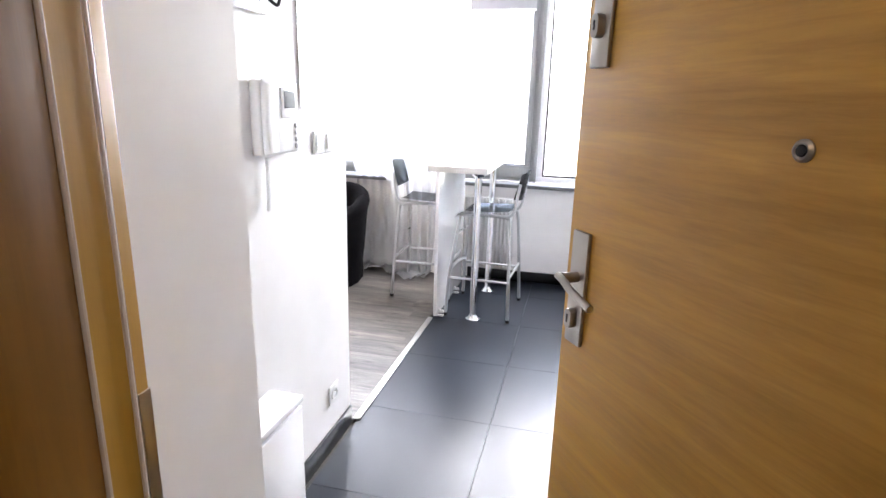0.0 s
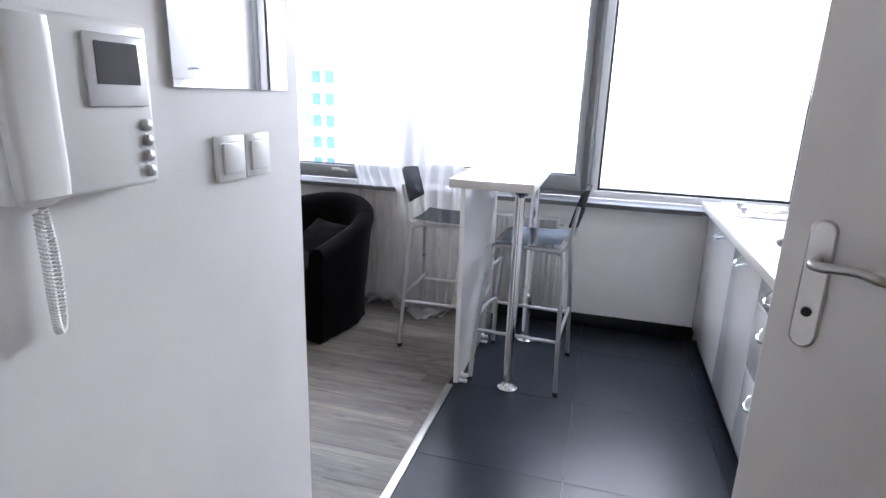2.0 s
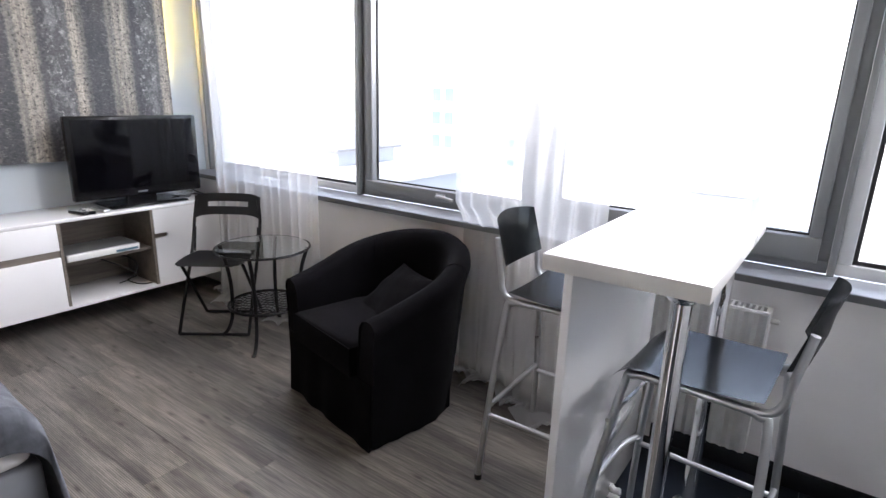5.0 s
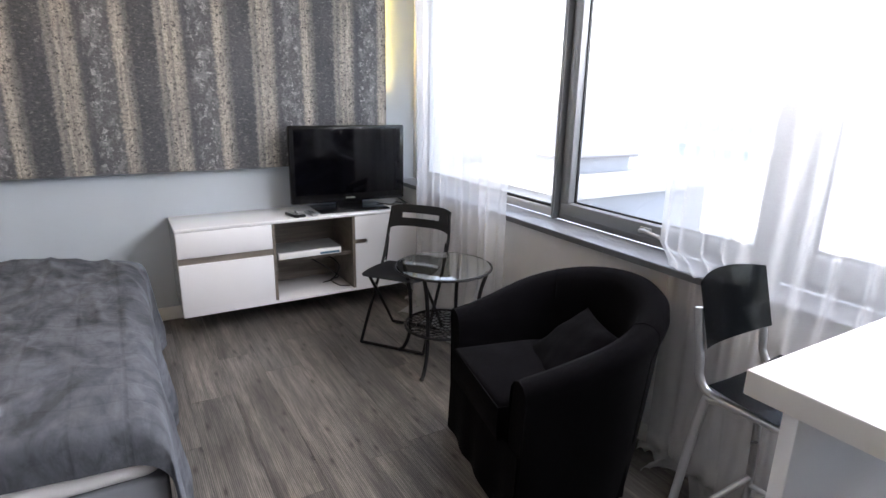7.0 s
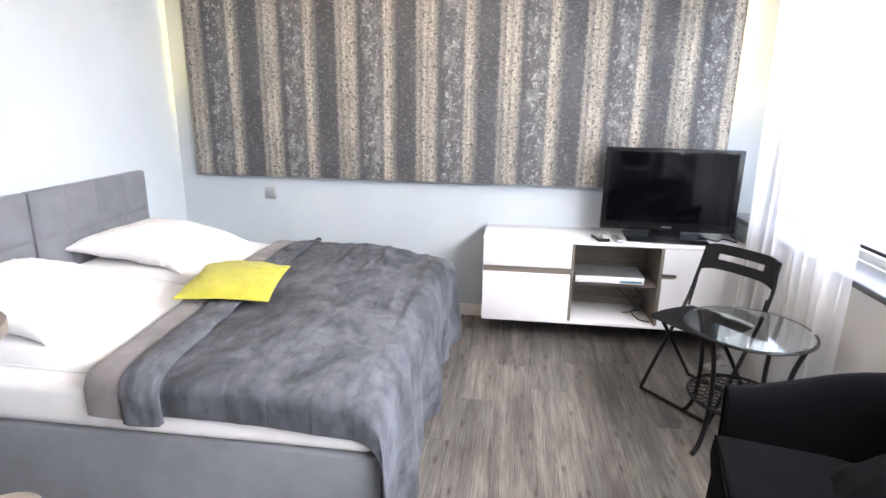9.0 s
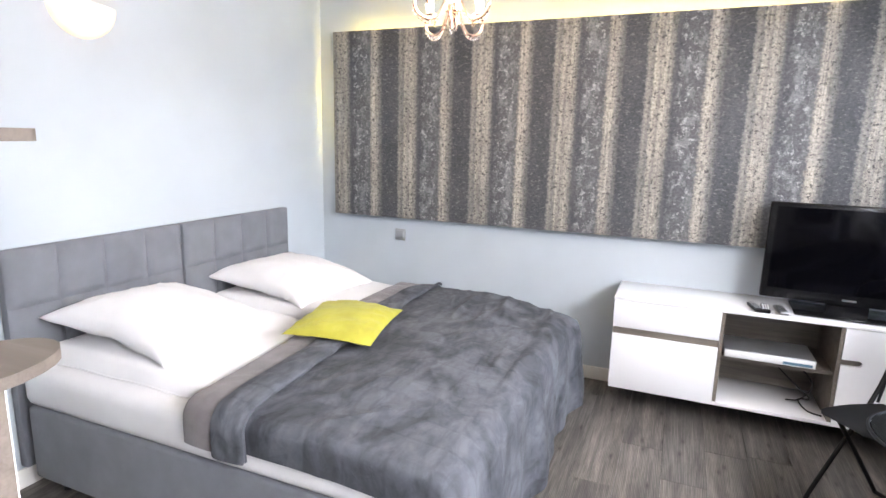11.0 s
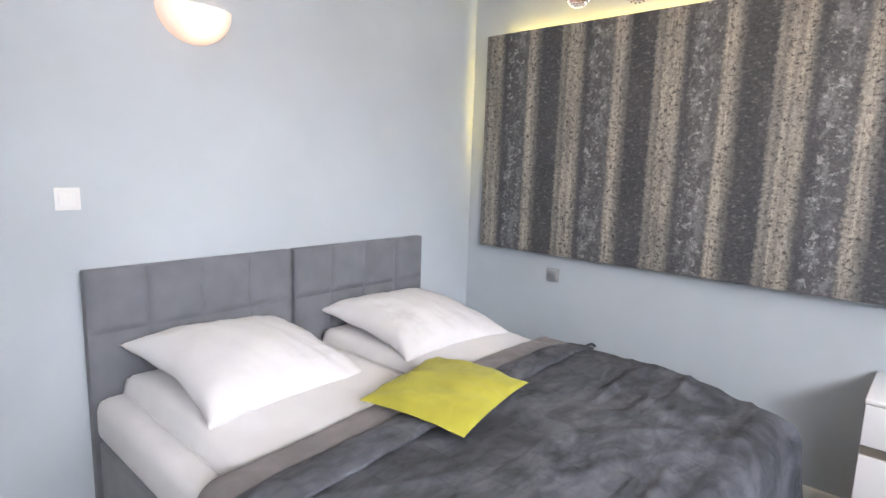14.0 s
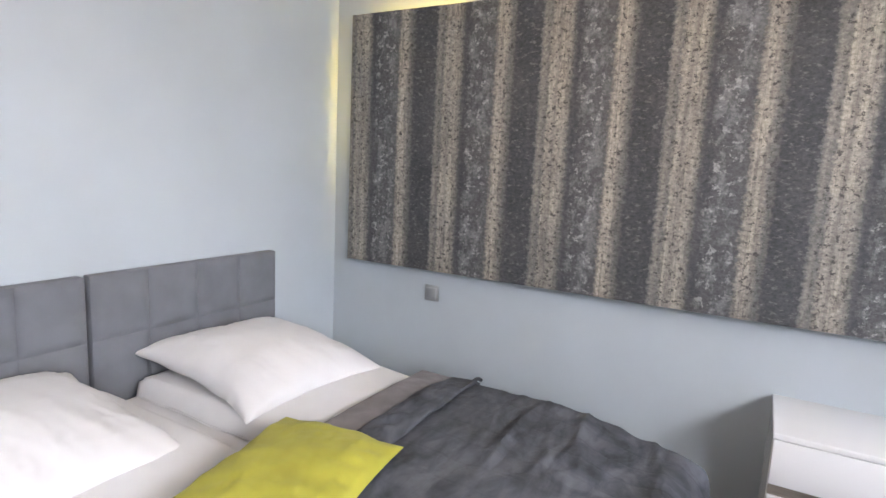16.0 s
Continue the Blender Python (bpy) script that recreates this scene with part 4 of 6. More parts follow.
# entrance door: hinge at the jamb, opened inwards; local x runs from the hinge to the free edge
ed = thing("entrance_door", "oak veneered entrance door standing open, with steel locks and a peephole", "door", pose(0.53, 0.445, 0, 0, 0, 124.7))
part("leaf", B(0, 0.946, -0.045, 0.0, 0.008, 2.03, bevel=0.004), "oak", ed)
def door_plate(x, z, w, h, lever):
    bm = bmesh.new()
    box(bm, x - w / 2, x + w / 2, 0.0005, 0.011, z - h / 2, z + h / 2, bevel=0.004)
    pl = part("lock_plate", bm, "steel_dark", ed, "brushed steel lock plate")
    zc = z - h * 0.26 if lever else z - h * 0.1
    bm = rounded_plate(0.026, 0.045, 0.016, 0.0125, 0.0105)
    bmesh.ops.translate(bm, verts=bm.verts, vec=(x, 0, zc))
    part("cylinder_guard", bm, "steel_dark", pl, "lock cylinder")
    bm = B(x - 0.0022, x + 0.0022, 0.0266, 0.028, zc - 0.008, zc + 0.010)
    part("key_slot", bm, "rubber", pl)
    if lever:
        bm = bmesh.new()
        tube(bm, [(x, 0.0105, z + 0.027), (x, 0.045, z + 0.027)], 0.012, 14)
        tube(bm, smooth_path([(x + 0.012, 0.05, z + 0.030), (x - 0.01, 0.052, z + 0.027), (x - 0.045, 0.052, z + 0.012), (x - 0.107, 0.05, z - 0.004)], 4), 0.0085, 10)
        part("lever", bm, "steel_dark", pl, "straight steel lever")


door_plate(0.891, 1.057, 0.056, 0.252, True)
door_plate(0.887, 1.603, 0.056, 0.19, False)
bm = bmesh.new()
lathe(bm, [(0, 0.0005), (0.015, 0.0005), (0.015, 0.004), (0.011, 0.008), (0.007, 0.006), (0.0, 0.006)], 24)
bmesh.ops.rotate(bm, verts=bm.verts, cent=(0, 0, 0), matrix=Matrix.Rotation(radians(-90), 3, "X"))
bmesh.ops.translate(bm, verts=bm.verts, vec=(0.444, 0, 1.389))
pp = part("peephole", bm, "steel_dark", ed, "metal peephole")
bm = bmesh.new()
lathe(bm, [(0, 0.0062), (0.0085, 0.0062), (0.007, 0.0085), (0.0, 0.0095)], 20)
bmesh.ops.rotate(bm, verts=bm.verts, cent=(0, 0, 0), matrix=Matrix.Rotation(radians(-90), 3, "X"))
bmesh.ops.translate(bm, verts=bm.verts, vec=(0.444, 0, 1.389))
part("lens", bm, "black_gloss", pp, "dark glass lens")

# ---- hall wall ----
ic = thing("intercom", "white wall intercom with a handset, small screen and four buttons", "intercom", pose(HX, 1.56, 1.377))
part("housing", B(0.001, 0.034, -0.105, 0.120, -0.108, 0.108, bevel=0.008, seg=3), "plastic_white", ic)
bm = bmesh.new()
rows = []
for j in range(17):
    v = j / 16 * 2 - 1
    e = max(0.0, 1 - v * v) ** 0.12
    th = (0.030 - 0.009 * (1 - v * v)) * e
    hw = 0.032 * (0.55 + 0.45 * e)
    row = []
    for k in range(20):
        a = k * math.tau / 20
        ca, sa = math.cos(a), math.sin(a)
        row.append((0.0345 + 0.001 + th * (0.5 + 0.5 * math.copysign(abs(ca) ** 0.5, ca)), -0.072 + hw * math.copysign(abs(sa) ** 0.5, sa), v * 0.112))
    rows.append(row)
g = sheet(bm, rows, closed_v=True)
bm.faces.new(g[0])
bm.faces.new(g[-1])
part("handset", bm, "plastic_white", ic, "white handset")
fr = part("screen_frame", B(0.0342, 0.039, 0.012, 0.108, 0.0, 0.090, bevel=0.003), "lacquer", ic)
part("screen", B(0.0392, 0.040, 0.026, 0.094, 0.028, 0.080), "grey_screen", fr, "small grey screen")
for k in range(4):
    bm = bmesh.new()
    lathe(bm, [(0, 0), (0.0085, 0), (0.0085, 0.004), (0.006, 0.006), (0, 0.0065)], 16)
    bmesh.ops.rotate(bm, verts=bm.verts, cent=(0, 0, 0), matrix=Matrix.Rotation(radians(90), 3, "Y"))
    bmesh.ops.translate(bm, verts=bm.verts, vec=(0.0342, 0.100, -0.025 - 0.021 * k))
    part("button", bm, "tube", ic, "round grey button")
pts = []
L = 26 * 16
core = smooth_path([(0.03, -0.07, -0.118), (0.026, -0.066, -0.20), (0.022, -0.062, -0.262), (0.018, -0.055, -0.275), (0.016, -0.048, -0.255), (0.016, -0.046, -0.18), (0.014, -0.05, -0.116)], 120)
for i, q in enumerate(core):
    a = i * math.tau / 8.0
    pts.append((q.x + 0.0042 * math.cos(a), q.y + 0.0042 * math.sin(a), q.z))
bm = bmesh.new()
tube(bm, pts, 0.0019, 5)
part("cord", bm, "plastic_white", ic, "coiled white cord")


def switch_plate(name, label, m, gangs, rim="plastic_white", rocker="plastic_white"):
    s = thing(name, label, "light switch" if "switch" in name else "socket", m)
    w = 0.081
    for k in range(gangs):
        y = (k - (gangs - 1) / 2) * w
        fr = part("frame", B(0.001, 0.010, y - w / 2 + 0.0005, y + w / 2 - 0.0005, -0.0405, 0.0405, bevel=0.003), rim, s)
        part("gap", B(0.0098, 0.0103, y - 0.0295, y + 0.0295, -0.0295, 0.0295), "alu_white", fr, "narrow gap round the rocker")
        part("rocker", B(0.0104, 0.0150, y - 0.0275, y + 0.0275, -0.0275, 0.0275, bevel=0.0022), rocker, fr)
    return s


switch_plate("light_switch", "white double light switch on the hall wall", pose(HX, 1.92, 1.284), 2)
def wall_socket(label, m, mat="plastic_white"):
    s = thing("wall_socket", label, "socket", m)
    part("frame", B(0.001, 0.009, -0.041, 0.041, -0.041, 0.041, bevel=0.003), mat, s)
    bm = bmesh.new()
    lathe(bm, [(0.028, 0.0), (0.028, 0.004), (0.02, 0.004), (0.019, -0.006), (0, -0.006)], 24)
    bmesh.ops.rotate(bm, verts=bm.verts, cent=(0, 0, 0), matrix=Matrix.Rotation(radians(90), 3, "Y"))
    bmesh.ops.translate(bm, verts=bm.verts, vec=(0.0092, 0, 0))
    part("insert", bm, mat, s)
    bm = bmesh.new()
    tube(bm, [(0.006, 0, 0.012), (0.024, 0, 0.012)], 0.0024, 8)
    part("earth_pin", bm, "steel", s)
    return s


wall_socket("white wall socket above the black skirting of the hall", pose(HX, 1.95, 0.24))
mir = thing("wall_mirror", "plain rectangular mirror on the white hall wall", "mirror", pose(HX, 0, 0))
part("glass", B(0.004, 0.008, 1.752, 2.075, 1.405, 2.25), "mirror", mir)
part("backing", B(0.0008, 0.0038, 1.757, 2.07, 1.41, 2.245), "plastic_white", mir)

rack = thing("coat_rack", "white hook board with dark metal hooks over the shoe cabinet", "coat rack", pose(HX, 0, 0))
part("board", B(0.001, 0.020, 1.12, 1.55, 1.665, 1.76, bevel=0.003), "lacquer", rack)
for y in (1.2, 1.31, 1.42, 1.51):
    bm = bmesh.new()
    tube(bm, smooth_path([(0.0205, y, 1.72), (0.05, y, 1.70), (0.075, y, 1.685), (0.082, y, 1.705), (0.08, y, 1.725)], 5), 0.005, 8)
    tube(bm, smooth_path([(0.0205, y, 1.735), (0.06, y, 1.745), (0.09, y, 1.78)], 5), 0.005, 8)
    part("hook", bm, "black_metal", rack, "dark metal hook")
sh = thing("shoe_cabinet", "narrow white gloss shoe cabinet against the hall wall", "shoe cabinet", pose(HX, 0, 0))
part("body", B(0.013, 0.112, 1.10, 1.455, 0.03, 0.495), "lacquer", sh)
part("top", B(0.013, 0.132, 1.095, 1.46, 0.496, 0.516, bevel=0.002), "lacquer", sh)
part("flap", B(0.1125, 0.130, 1.102, 1.453, 0.035, 0.482, bevel=0.002), "lacquer", sh)
part("plinth", B(0.02, 0.10, 1.11, 1.445, 0.001, 0.0295), "skirting_black", sh)

# ---- tub armchair ----
ac = thing("armchair", "tub armchair with a charcoal cotton cover down to the floor", "armchair", pose(-2.0, 3.995, 0, 0, 0, 167.3))
# local: front is +y
def tub_station(s):
    """Plan point and outward direction along the U, s in 0..1 from one arm front to the other."""
    hw, yf, yb = 0.345, 0.255, -0.02
    straight = yf - yb
    arc = math.pi * 0.345
    total = 2 * straight + arc
    d = s * total
    if d < straight:
        return (-hw, yf - d), (-1, 0)
    if d > straight + arc:
        return (hw, yb + d - straight - arc), (1, 0)
    a = math.pi + (d - straight) / 0.345
    return (hw * math.cos(a), yb + 0.335 * math.sin(a)), (math.cos(a), math.sin(a))


rows = []
NS = 56
for i in range(NS + 1):
    s = i / NS
    (px, py), (nx, ny) = tub_station(s)
    back = math.sin(s * math.pi) ** 1.35
    top = 0.565 + 0.195 * back
    lean = 0.02 + 0.055 * back
    th = 0.052
    wob = 0.004 * math.sin(i * 1.7)
    sec = [(-0.012 + wob, 0.006), (-0.004, 0.05), (0.004 + 0.2 * lean, 0.25), (lean * 0.75, top - 0.12), (lean + 0.004, top - 0.05), (lean, top - 0.018),
           (lean - th * 0.4, top + 0.002), (lean - th, top + 0.006), (lean - th * 1.6, top - 0.006), (lean - th * 2.0, top - 0.035), (lean * 0.8 - th * 2.05, top - 0.10), (0.3 * lean - th * 2.0, 0.40), (-th * 2, 0.24)]
    if i in (0, NS):
        sec = [(a * 0.96 - 0.002, b * 0.992) for a, b in sec]
    rows.append([(px + nx * a, py + ny * a, b) for a, b in sec])
bm = bmesh.new()
g = sheet(bm, rows)
bm.faces.new(g[0])
bm.faces.new(g[-1])
part("shell", bm, "chair_cloth", ac, "wrap-round back and arms", 60)
bm = bmesh.new()
skirt = []
for j in range(9):
    t = j / 8
    skirt.append([(-0.338 + 0.676 * i / 48, 0.262 + 0.012 * t + (0.001 + 0.006 * t) * math.sin(i * 0.40 + 0.6 * math.sin(i * 0.21)) * min(1, i / 5, (48 - i) / 5), 0.302 - 0.296 * t + 0.004 * t * math.sin(i * 0.37)) for i in range(49)])
sheet(bm, skirt)
bmesh.ops.recalc_face_normals(bm, faces=bm.faces)
bmesh.ops.solidify(bm, geom=bm.faces[:], thickness=0.012)
part("front_skirt", bm, "chair_cloth", ac)


def cushion_mesh(a, b, t, pinch=0.07, n=18, sag=0.0, power=0.42, jitter=0.0, seed=0, crease=0.0):
    bm = bmesh.new()
    rng = random.Random(seed)
    ph = [rng.uniform(0, 6.28) for _ in range(6)]
    sides = []
    for sgn in (1, -1):
        rows = []
        for j in range(n + 1):
            v = j / n * 2 - 1
            row = []
            for i in range(n + 1):
                u = i / n * 2 - 1
                h = max(0, (1 - u ** 2) * (1 - v ** 2)) ** power
                x = a * u * (1 - pinch * (1 - v * v))
                y = b * v * (1 - pinch * (1 - u * u))
                edge = 1 - h
                w = jitter * (math.sin(7 * u + ph[0] + 3 * v) + math.sin(9 * v - 4 * u + ph[1]) + 0.6 * math.sin(17 * u + 6 * v + ph[2])) * (0.35 + edge) * min(1, h * 4)
                if crease:
                    rad = math.hypot(u, v) + 1e-6
                    # creases run in from the seams and die out on the crown
                    for f, s0 in ((2.2, 1.0), (4.2, 5.0)):
                        n1 = noise.noise(Vector((u * f * 2.1 + 1.2 * v, v * f * 0.8, seed * 3.1 + s0 + sgn)))
                        n2 = noise.noise(Vector((u * f * 0.8, v * f * 2.1 - u, seed * 1.7 + s0 * 2 + sgn)))
                        w += crease / s0 ** 0.4 * ((1 - abs(n1)) ** 6 + (1 - abs(n2)) ** 6 - 0.6) * min(1, 2.2 * (1 - u * u) * (1 - v * v)) * min(1.0, 0.25 + rad * rad)
                z = sgn * t * h * (1.0 if sgn > 0 else 0.55) + w - sag * (u * u + v * v) * 0.5
                row.append((x, y, z))
            rows.append(row)
        sides.append(rows)
    sheet(bm, sides[0])
    sheet(bm, [r[::-1] for r in sides[1]])
    bmesh.ops.remove_doubles(bm, verts=bm.verts, dist=0.0006)
    return bm


bm = bmesh.new()
pts = []
for i in range(40):
    s = 0.02 + 0.96 * i / 39
    (px, py), (nx, ny) = tub_station(s)
    pts.append((px - nx * 0.112, py - ny * 0.112))
pts[0], pts[-1] = (pts[0][0], 0.292), (pts[-1][0], 0.292)
lo = 0.30
layers = []
for z, k in ((0.301, 0.97), (0.315, 0.995), (0.36, 1.012), (0.40, 1.005), (0.425, 0.985), (0.438, 0.95), (0.447, 0.86)):
    layers.append([(x * k, (y - 0.05) * k + 0.05, z) for x, y in pts])
g = sheet(bm, layers, closed_v=True)
c = bm.verts.new((0, 0.03, 0.455))
for k in range(len(g[-1])):
    bm.faces.new((g[-1][k], g[-1][(k + 1) % len(pts)], c))
bm.faces.new(g[0][::-1])
part("seat_cushion", bm, "chair_cloth", ac, "loose seat cushion", 50)
bm = bmesh.new()
box(bm, -0.30, 0.30, -0.2, 0.158, 0.02, 0.30)
part("seat_base", bm, "chair_cloth", ac)
bm = bmesh.new()
tube(bm, [(x * 0.985, (y - 0.05) * 0.985 + 0.05, 0.428) for x, y in pts], 0.0045, 6, True)
part("piping", bm, "chair_cloth", ac, "corded seam of the seat cushion", 60)
for rim in (rows[0], rows[-1]):
    bm = bmesh.new()
    tube(bm, [(x, y + 0.003, z) for x, y, z in rim[1:]], 0.004, 6)
    part("piping", bm, "chair_cloth", ac, "corded seam of the arm front", 60)
for i in (16, 40):
    bm = bmesh.new()
    tube(bm, [Vector(q) * 1.0 + Vector((0, 0, 0.001)) for q in rows[i][2:11]], 0.003, 6)
    part("seam", bm, "chair_cloth", ac, "seam across the back roll", 60)
bm = cushion_mesh(0.175, 0.165, 0.045, 0.08, 20, 0, 0.45, 0.003, 3)
single("throw_pillow", bm, "chair_cloth", "small dark pillow leaning in the armchair", "pillow", pose(-1.955, 4.085, 0.503, 36, 0, -22), angle=60)

# ---- glass side table ----
gt = thing("side_table", "round glass side table on bent black steel legs", "side table", pose(-2.955, 4.10, 0, 0, 0, 11))
bm = bmesh.new()
lathe(bm, [(0, 0.549), (0.250, 0.549), (0.253, 0.551), (0.253, 0.556), (0.250, 0.558), (0, 0.558)], 56)
part("top", bm, "table_glass", gt, "clear round glass top", 8)
bm = bmesh.new()
tube(bm, [(0.258 * math.cos(k * math.tau / 48), 0.258 * math.sin(k * math.tau / 48), 0.552) for k in range(48)], 0.0055, 8, True)
part("rim", bm, "black_metal", gt, "black steel rim")
for k in range(4):
    a = k * math.tau / 4 + 0.45
    ca, sa = math.cos(a), math.sin(a)
    prof = [(0.244, 0.548), (0.212, 0.44), (0.196, 0.32), (0.196, 0.2), (0.206, 0.11), (0.235, 0.04), (0.268, 0.010)]
    bm = bmesh.new()
    tube(bm, smooth_path([(r * ca, r * sa, z) for r, z in prof], 6), 0.0105, 10)
    part("leg", bm, "black_metal", gt)
bm = bmesh.new()
tube(bm, [(0.205 * math.cos(k * math.tau / 40), 0.205 * math.sin(k * math.tau / 40), 0.22) for k in range(40)], 0.008, 8, True)
part("shelf_ring", bm, "black_metal", gt)
bm = bmesh.new()
for k in range(-6, 7):
    q = k * 0.031
    h = math.sqrt(0.2 ** 2 - q ** 2)
    n = 16
    tube(bm, [(q + 0.011 * math.sin(j * 1.3 + k), -h + 2 * h * j / n, 0.22) for j in range(n + 1)], 0.0026, 5)
    tube(bm, [(-h + 2 * h * j / n, q + 0.011 * math.cos(j * 1.3 + k), 0.2205) for j in range(n + 1)], 0.0026, 5)
part("shelf_mesh", bm, "black_metal", gt, "woven black wire shelf")

# ---- folding chair ----
fc = thing("folding_chair", "black folding chair with a slotted backrest and steel tube legs", "chair", pose(-3.30, 4.03, 0, 0, 0, 218))
# front is +y, back at y = -0.22
for sx in (-1, 1):
    x = sx * 0.20
    bm = bmesh.new()
    tube(bm, smooth_path([(x * 0.94, -0.235, 0.74), (x, -0.21, 0.62), (x, -0.135, 0.45), (x, 0.035, 0.2), (x, 0.145, 0.03), (x * 0.97, 0.15, 0.013)], 6), 0.0095, 10)
    part("front_leg", bm, "black_metal", fc)
    bm = bmesh.new()
    tube(bm, smooth_path([(x * 0.88, 0.10, 0.425), (x * 0.88, -0.02, 0.27), (x * 0.88, -0.19, 0.04), (x * 0.86, -0.205, 0.013)], 6), 0.0095, 10)
    part("rear_leg", bm, "black_metal", fc)
    bm = bmesh.new()
    tube(bm, [(x * 0.95, -0.19, 0.58), (x * 0.95, -0.15, 0.435)], 0.006, 8)
    part("seat_link", bm, "black_metal", fc)
for y, k in ((0.15, 0.97), (-0.205, 0.86)):
    bm = bmesh.new()
    tube(bm, [(-0.20 * k, y, 0.013), (0.20 * k, y, 0.013)], 0.0095, 10)
    part("floor_rail", bm, "black_metal", fc)
bm = bmesh.new()
rows = []
for j in range(11):
    v = j / 10
    hw = 0.175 + 0.02 * math.sin(v * math.pi) - (0.03 * max(0, (v - 0.85) / 0.15) ** 2)
    rows.append([(-hw + 2 * hw * i / 10, -0.16 + 0.37 * v, 0.435 - 0.012 * math.sin(i / 10 * math.pi) * math.sin(v * math.pi) + 0.012 * v) for i in range(11)])
sheet(bm, rows)
bmesh.ops.solidify(bm, geom=bm.faces[:], thickness=0.016)
part("seat", bm, "black_metal", fc, "moulded black seat")
# backrest with an open slot
def back_pt(u, z):
    return (u * 0.2, -0.225 - 0.03 * (1 - u * u) - (z - 0.66) * 0.25, z)


bm = bmesh.new()
us = [i / 16 * 2 - 1 for i in range(17)]
zs = [0.625, 0.655, 0.695, 0.725, 0.76, 0.775]
for j in range(5):
    for i in range(16):
        slot = j == 2 and 3 <= i <= 12
        if slot:
            continue
        q = []
        for a, b in ((i, j), (i + 1, j), (i + 1, j + 1), (i, j + 1)):
            z = zs[b]
            u = us[a]
            if b == 0:
                z += 0.02 * (1 - abs(u) ** 6)
            if b == 5:
                z -= 0.02 * abs(u) ** 8
            q.append(bm.verts.new(back_pt(u * (0.985 if b == 5 else 1), z)))
        bm.faces.new(q)
bmesh.ops.remove_doubles(bm, verts=bm.verts, dist=0.0005)
bmesh.ops.recalc_face_normals(bm, faces=bm.faces)
bmesh.ops.solidify(bm, geom=bm.faces[:], thickness=0.014)
part("backrest", bm, "black_metal", fc, "black backrest with a hand slot")

# ---- television side ----
tvc = thing("tv_cabinet", "wall-hung white gloss television cabinet with a smoked oak niche", "tv cabinet", pose(0, 0, 0))
CX0, CX1, CZ0, CZ1 = WX + 0.001, -3.89, 0.135, 0.672
part("top_board", B(CX0, CX1 + 0.002, 2.888, 4.46, CZ1 - 0.022, CZ1, bevel=0.006, seg=3), "lacquer", tvc)
part("bottom_board", B(CX0, CX1 - 0.002, 2.895, 4.455, CZ0, CZ0 + 0.02, bevel=0.002), "lacquer", tvc)
part("side_board", B(CX0, CX1 - 0.022, 2.89, 2.908, CZ0 + 0.0205, CZ1 - 0.0225), "lacquer", tvc)
part("side_board", B(CX0, CX1 - 0.022, 4.44, 4.458, CZ0 + 0.0205, CZ1 - 0.0225), "lacquer", tvc)
part("divider", B(CX0, CX1 - 0.004, 3.432, 3.448, CZ0 + 0.0205, CZ1 - 0.0225), "niche", tvc)
part("divider", B(CX0, CX1 - 0.004, 3.952, 3.968, CZ0 + 0.0205, CZ1 - 0.0225), "niche", tvc)
part("niche_back", B(CX0 + 0.001, CX0 + 0.008, 3.4485, 3.9515, CZ0 + 0.0205, CZ1 - 0.0225), "niche", tvc, "smoked oak back")
part("shelf", B(CX0 + 0.009, CX1 - 0.03, 3.4485, 3.9515, 0.392, 0.410), "niche", tvc, "smoked oak shelf")
part("upper_drawer", B(CX1 - 0.02, CX1, 2.892, 3.430, 0.495, CZ1 - 0.023, bevel=0.004), "lacquer", tvc)
part("lower_drawer", B(CX1 - 0.02, CX1, 2.892, 3.430, CZ0 + 0.002, 0.455, bevel=0.004), "lacquer", tvc)
part("grip_strip", B(CX1 - 0.021, CX1 - 0.012, 2.894, 3.430, 0.456, 0.494), "niche", tvc, "recessed smoked oak grip")
# door with a half-round grip notch at its edge
bm = bmesh.new()
dy0, dy1, dz0, dz1 = 3.970, 4.456, CZ0 + 0.002, CZ1 - 0.023
pts = [(dy0, dz0), (dy1, dz0), (dy1, dz1), (dy0, dz1), (dy0, 0.492), (dy0 + 0.07, 0.492)]
pts += [(dy0 + 0.07 + 0.016 * math.sin(a), 0.476 + 0.016 * math.cos(a)) for a in [k * math.pi / 8 for k in range(1, 8)]]
pts += [(dy0 + 0.07, 0.46), (dy0, 0.46)]
f0 = [bm.verts.new((CX1, y, z)) for y, z in pts]
f1 = [bm.verts.new((CX1 - 0.019, y, z)) for y, z in pts]
bm.faces.new(f0)
bm.faces.new(f1[::-1])
for i in range(len(pts)):
    bm.faces.new((f0[i], f1[i], f1[(i + 1) % len(pts)], f0[(i + 1) % len(pts)]))
dr = part("door", bm, "lacquer", tvc)
part("grip", B(CX1 - 0.030, CX1 - 0.0195, dy0, dy0 + 0.1, 0.45, 0.50), "niche", dr, "recessed smoked oak grip")

tv = thing("television", "black flat television on a glossy stand on the white cabinet", "television", pose(-4.055, 4.0, CZ1 + 0.001, 0, 0, -3))
part("housing", B(-0.035, 0.012, -0.393, 0.393, 0.05, 0.552, bevel=0.008, seg=3), "black_gloss", tv)
part("screen", B(0.0122, 0.0135, -0.362, 0.362, 0.105, 0.530), "screen", tv, "dark glossy screen")
bm = bmesh.new()
box(bm, -0.13, 0.13, -0.24, 0.24, 0.0, 0.012, bevel=0.005, seg=2)
part("base", bm, "black_gloss", tv, "glossy black stand")
part("neck", B(-0.03, 0.0, -0.09, 0.09, 0.0122, 0.0495), "black_gloss", tv)
